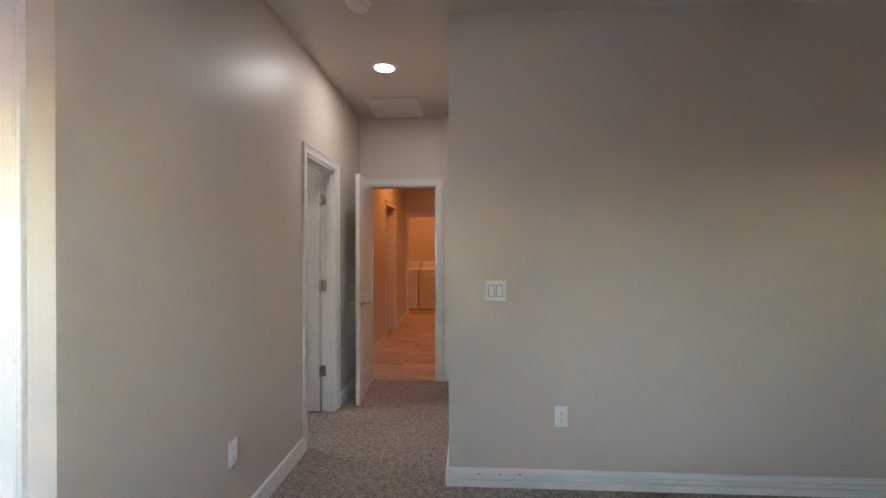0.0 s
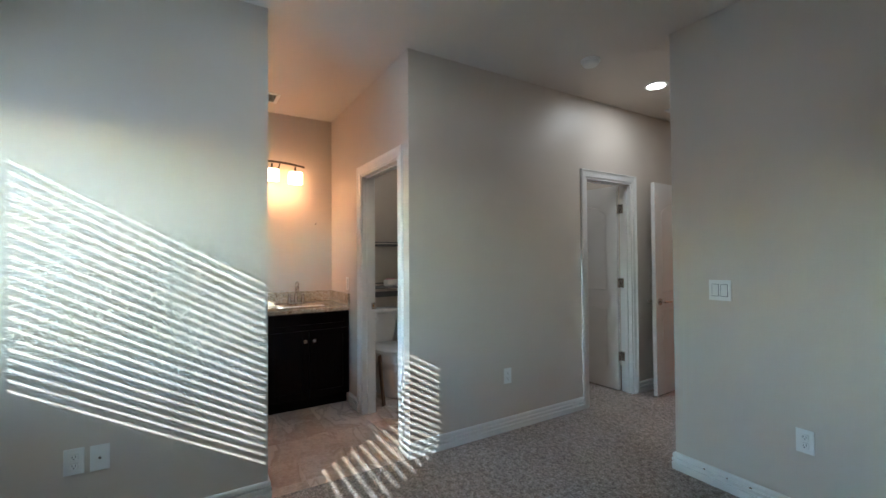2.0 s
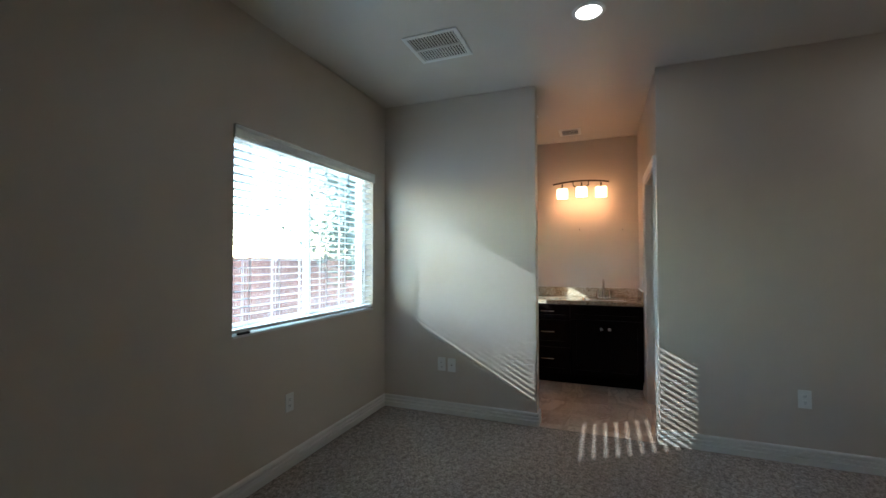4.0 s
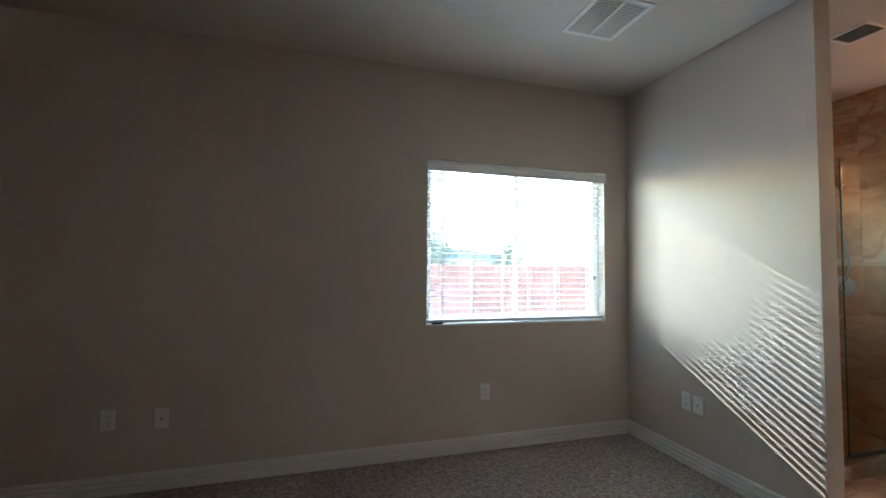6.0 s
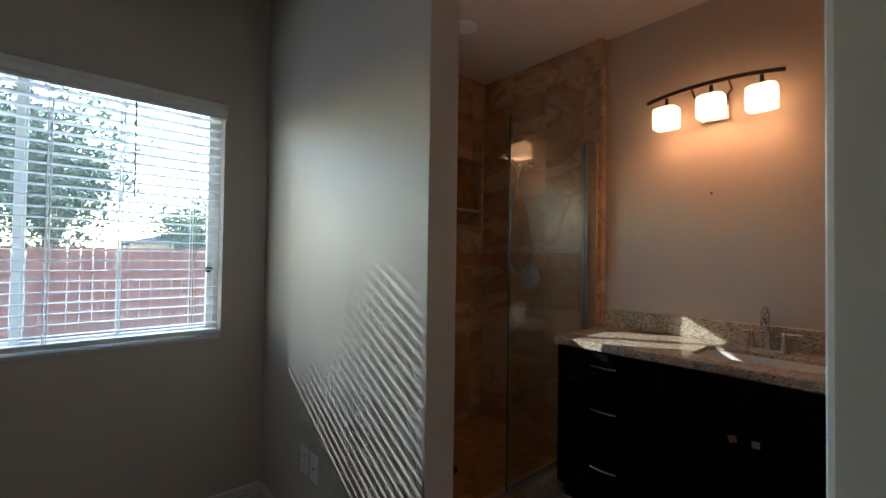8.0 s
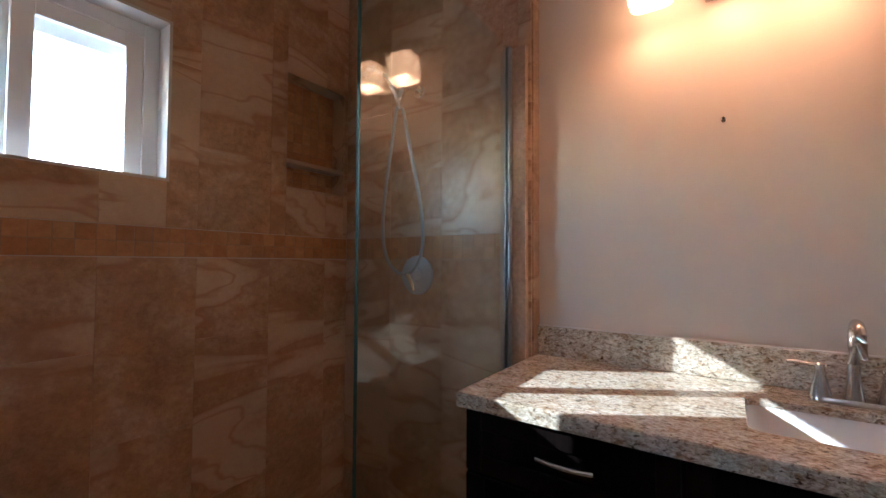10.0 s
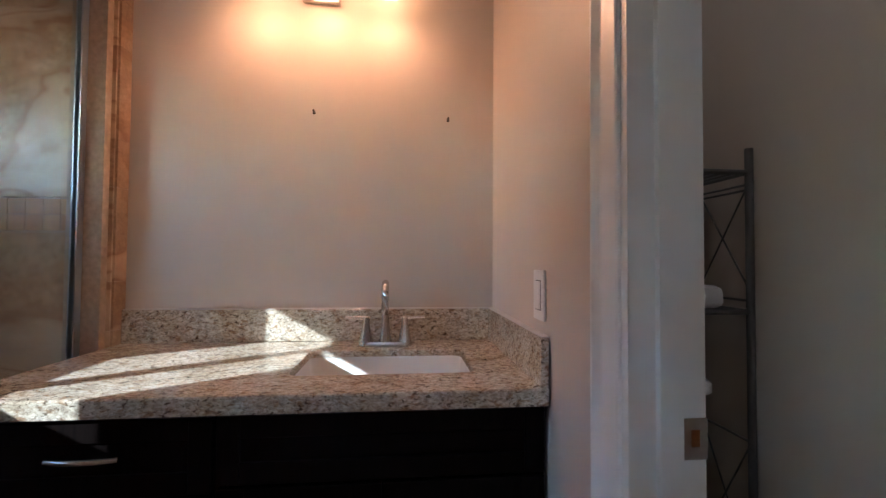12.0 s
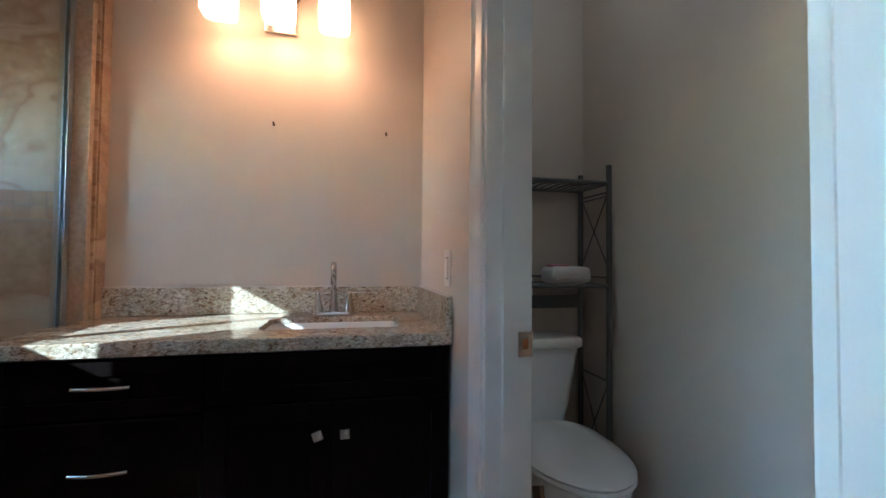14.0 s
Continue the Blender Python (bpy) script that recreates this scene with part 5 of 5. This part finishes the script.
CACHE = {}


def lay(name, origin, right, up, w, h, mat, parent, thick=0.008):
    key = (name, round(w, 4), round(h, 4), mat.name, thick)
    if key not in CACHE:
        CACHE[key] = tile_mesh(name, w, h, mat, thick, 0.0014 if mat == MOSAIC else 0.0004)
    ob = new(name, CACHE[key])
    r, u = Vector(right), Vector(up)
    nrm = r.cross(u)
    m = Matrix((r, u, nrm)).transposed().to_4x4()
    ob.matrix_world = Matrix.Translation(origin) @ m
    ob.parent = parent
    return ob


def tiled_wall(name, label, origin, right, length, z0, z1, holes=(), first_cut=0.0, first_high=False, tw=0.295, th=0.60):
    """Tall tiles in columns, every second column half a tile higher; holes are (a0, a1, z0, z1) left free, tiles being cut round them."""
    holder = tagged(new(name), label, kind="structure")
    o, r = Vector(origin), Vector(right)
    up = Vector((0, 0, 1))

    def put(a0, a1, b0, b1):
        for h in holes:
            if a0 < h[1] - 1e-4 and a1 > h[0] + 1e-4 and b0 < h[3] - 1e-4 and b1 > h[2] + 1e-4:
                if a0 < h[0]:
                    put(a0, h[0], b0, b1)
                if a1 > h[1]:
                    put(h[1], a1, b0, b1)
                c0, c1 = max(a0, h[0]), min(a1, h[1])
                if b0 < h[2]:
                    put(c0, c1, b0, h[2])
                if b1 > h[3]:
                    put(c0, c1, h[3], b1)
                return
        if a1 - a0 > 0.008 and b1 - b0 > 0.008:
            lay("tile", o + r * a0 + up * b0, r, up, a1 - a0, b1 - b0, WALL_TILE, holder)

    edges = [0.0]
    a = first_cut if first_cut else tw
    while a < length - 0.005:
        edges.append(a)
        a += tw
    edges.append(length)
    for i, (a0, a1) in enumerate(zip(edges, edges[1:])):
        high = (i % 2 == 0) == first_high
        for lo, hi, start, step in ((z0, 1.25, 1.25, -th), (1.356, z1, 1.356, th)):
            if step < 0:
                b = start
                nxt = start - (th / 2 if high else th)
                while b > lo + 0.005:
                    put(a0, a1, max(nxt, lo), b)
                    b, nxt = nxt, nxt - th
            else:
                b = start
                nxt = start + (th / 2 if high else th)
                while b < hi - 0.005:
                    put(a0, a1, b, min(nxt, hi))
                    b, nxt = nxt, nxt + th
    n_band = int(round(length / 0.0505))
    s = length / n_band
    for row in range(2):
        for k in range(n_band):
            lay("mosaic_tile", o + r * (k * s) + up * (1.252 + row * 0.0515), r, up, s, 0.0515, MOSAIC, holder)
    return holder


Y_OFF = YW + 0.0
tiled_wall("shower_wall_window_side", "marble-look beige tiled shower wall with a brown mosaic band", (XA_BACK - 0.02, YW + 0.001, 0), (-1, 0, 0), XA_BACK - 0.02 - XS, 0.03, CEIL,
           holes=((XA_BACK - 0.02 - SWIN[1], XA_BACK - 0.02 - SWIN[0], SWIN[2], SWIN[3]), (XA_BACK - 0.02 - NX1, XA_BACK - 0.02 - NX0, NZ0, NZ1)), first_cut=0.273)
tiled_wall("shower_wall_valve_side", "marble-look beige tiled shower wall behind glass", (XS - 0.008, YW + 0.01, 0), (0, 1, 0), -YW - 0.122, 0.03, CEIL, first_cut=0.30, first_high=False)
tiled_wall("shower_wall_opposite", "marble-look beige tiled shower wall", (XA_BACK - 0.012, -0.062, 0), (0, -1, 0), -YW - 0.072, 0.03, CEIL, first_high=True)
edge = tagged(new("shower_edge_trim"), "column of narrow beige edge tiles beside the shower", kind="structure")
z = 0.03
k = 0
while z < CEIL - 0.01:
    h = min(0.30 if k % 2 else 0.155, CEIL - z)
    lay("edge_tile", (XS - 0.008, -0.112, z), (0, 1, 0), (0, 0, 1), 0.052, h, TRIM_TILE, edge, 0.012)
    lay("edge_tile", (XS - 0.002, -0.061, z), (-1, 0, 0), (0, 0, 1), 0.058, h, TRIM_TILE, edge, 0.008)
    z += h
    k += 1

boxes("band_grout", BAND_GROUT, [(XS + 0.001, XA_BACK - 0.021, YW + 0.0015, YW + 0.0078, 1.2525, 1.3545), (XS - 0.0075, XS - 0.0014, YW + 0.0105, -0.123, 1.2525, 1.3545),
      (NX0 + 0.0005, NX1 - 0.0005, YW - ND + 0.0022, YW - ND + 0.0068, NZ0 + 0.0005, NZ1 - 0.0005)], label="pale grout between the small brown tiles", kind="structure")

niche = tagged(new("shower_niche"), "recessed shower niche lined with brown mosaic tiles and a shelf", kind="structure")
nw, nh = NX1 - NX0, NZ1 - NZ0
for i in range(7):
    for j in range(11):
        lay("mosaic_tile", (NX1 - nw * i / 7, YW - ND + 0.002, NZ0 + nh * j / 11), (-1, 0, 0), (0, 0, 1), nw / 7, nh / 11, MOSAIC, niche, 0.006)
boxes("niche_lining", TRIM_TILE, [(NX0 - 0.008, NX0, YW - ND, YW + 0.009, NZ0 - 0.008, NZ1 + 0.008), (NX1, NX1 + 0.008, YW - ND, YW + 0.009, NZ0 - 0.008, NZ1 + 0.008),
      (NX0, NX1, YW - ND, YW + 0.009, NZ0 - 0.008, NZ0), (NX0, NX1, YW - ND, YW + 0.009, NZ1, NZ1 + 0.008), (NX0, NX1, YW - ND, YW + 0.006, 1.684, 1.702)], niche)
boxes("window_reveal", WALL, [(SWIN[0] - 0.006, SWIN[0] + 0.004, YW - 0.074, YW + 0.0105, SWIN[2] - 0.006, SWIN[3] + 0.006), (SWIN[1] - 0.004, SWIN[1] + 0.006, YW - 0.074, YW + 0.0105, SWIN[2] - 0.006, SWIN[3] + 0.006),
      (SWIN[0] + 0.004, SWIN[1] - 0.004, YW - 0.074, YW + 0.0105, SWIN[2] - 0.006, SWIN[2] + 0.004), (SWIN[0] + 0.004, SWIN[1] - 0.004, YW - 0.074, YW + 0.0105, SWIN[3] - 0.004, SWIN[3] + 0.006)], label="cream window reveal in the tiled wall", kind="structure")

cx = XS
while cx < XA_BACK - 0.03:
    w = min(0.302, XA_BACK - 0.012 - cx)
    lay("curb_tile", (cx, -0.202, 0.088), (1, 0, 0), (0, 1, 0), w, 0.128, TRIM_TILE, curb)
    lay("curb_tile", (cx + w, -0.082, 0.0), (-1, 0, 0), (0, 0, 1), w, 0.096, FLOOR_TILE, curb)
    lay("curb_tile", (cx, -0.198, 0.03), (1, 0, 0), (0, 0, 1), w, 0.062, FLOOR_TILE, curb)
    cx += w

bm = bmesh.new()
ny, nx = 17, 31
for i in range(nx):
    for j in range(ny):
        x, y = XS + 0.001 + i * 0.0512, YW + 0.01 + j * 0.0505
        if math.hypot(x + 0.025 + 1.88, y + 0.025 + 0.60) < 0.055 or x + 0.05 > XA_BACK - 0.01:
            continue
        vs = [bm.verts.new((x + a, y + b, c)) for a, b, c in ((0.0015, 0.0015, 0.032), (0.0495, 0.0015, 0.032), (0.0495, 0.049, 0.032), (0.0015, 0.049, 0.032), (0.0022, 0.0022, 0.036), (0.0488, 0.0022, 0.036), (0.0488, 0.0483, 0.036), (0.0022, 0.0483, 0.036))]
        for f in ((4, 5, 6, 7), (0, 1, 5, 4), (1, 2, 6, 5), (2, 3, 7, 6), (3, 0, 4, 7)):
            bm.faces.new([vs[q] for q in f])
part("shower_floor_mosaic", bm, MOSAIC, label="brown mosaic tiled shower floor", kind="stuff")
boxes("shower_floor_bed", GROUT, [(XS - 0.001, XA_BACK - 0.011, YW + 0.002, -0.198, -0.005, 0.0325)], label="grout bed of the shower floor", kind="structure")
d = base("shower_drain", "dark square-holed round shower drain", "drain", (0, 0, 0))
bm = bmesh.new()
loft(bm, disc_rings(-1.88, -0.60, [(0.053, 0.0325), (0.053, 0.037), (0.040, 0.038), (0.002, 0.037)]))
part("grate", bm, BRONZE, d, smooth=True)

bath_floor = tagged(new("floor"), "glazed beige marble-look floor tiles in the bathroom", kind="structure")
TS = 0.30


def floor_field(parent, x0, x1, y0, y1, ox, oy, step=TS, mat=FLOOR_TILE, dy=None):
    dy = dy or step
    i = math.floor((x0 - ox) / step)
    while ox + i * step < x1 - 0.005:
        j = math.floor((y0 - oy) / dy)
        while oy + j * dy < y1 - 0.005:
            a0, a1 = max(x0, ox + i * step), min(x1, ox + (i + 1) * step)
            b0, b1 = max(y0, oy + j * dy), min(y1, oy + (j + 1) * dy)
            if a1 - a0 > 0.01 and b1 - b0 > 0.01:
                lay("floor_tile", (a0, b0, -0.0062), (1, 0, 0), (0, 1, 0), a1 - a0, b1 - b0, mat, parent, 0.007)
            j += 1
        i += 1


floor_field(bath_floor, XV, XA - 0.002, -0.082, YT - 0.001, -1.33, 0.53)
floor_field(bath_floor, TDOOR[0], TDOOR[1], YT, YT_BACK, -1.33, 0.53)
floor_field(bath_floor, XV, XB_BACK, YT_BACK, 1.985, -1.33, 0.53)
hall_floor = tagged(new("floor"), "glazed tan floor tiles in the corridor", kind="structure")
floor_field(hall_floor, -1.03, 0.5, HALL_END + 0.022, 8.66, -1.03, 4.55, 0.45)
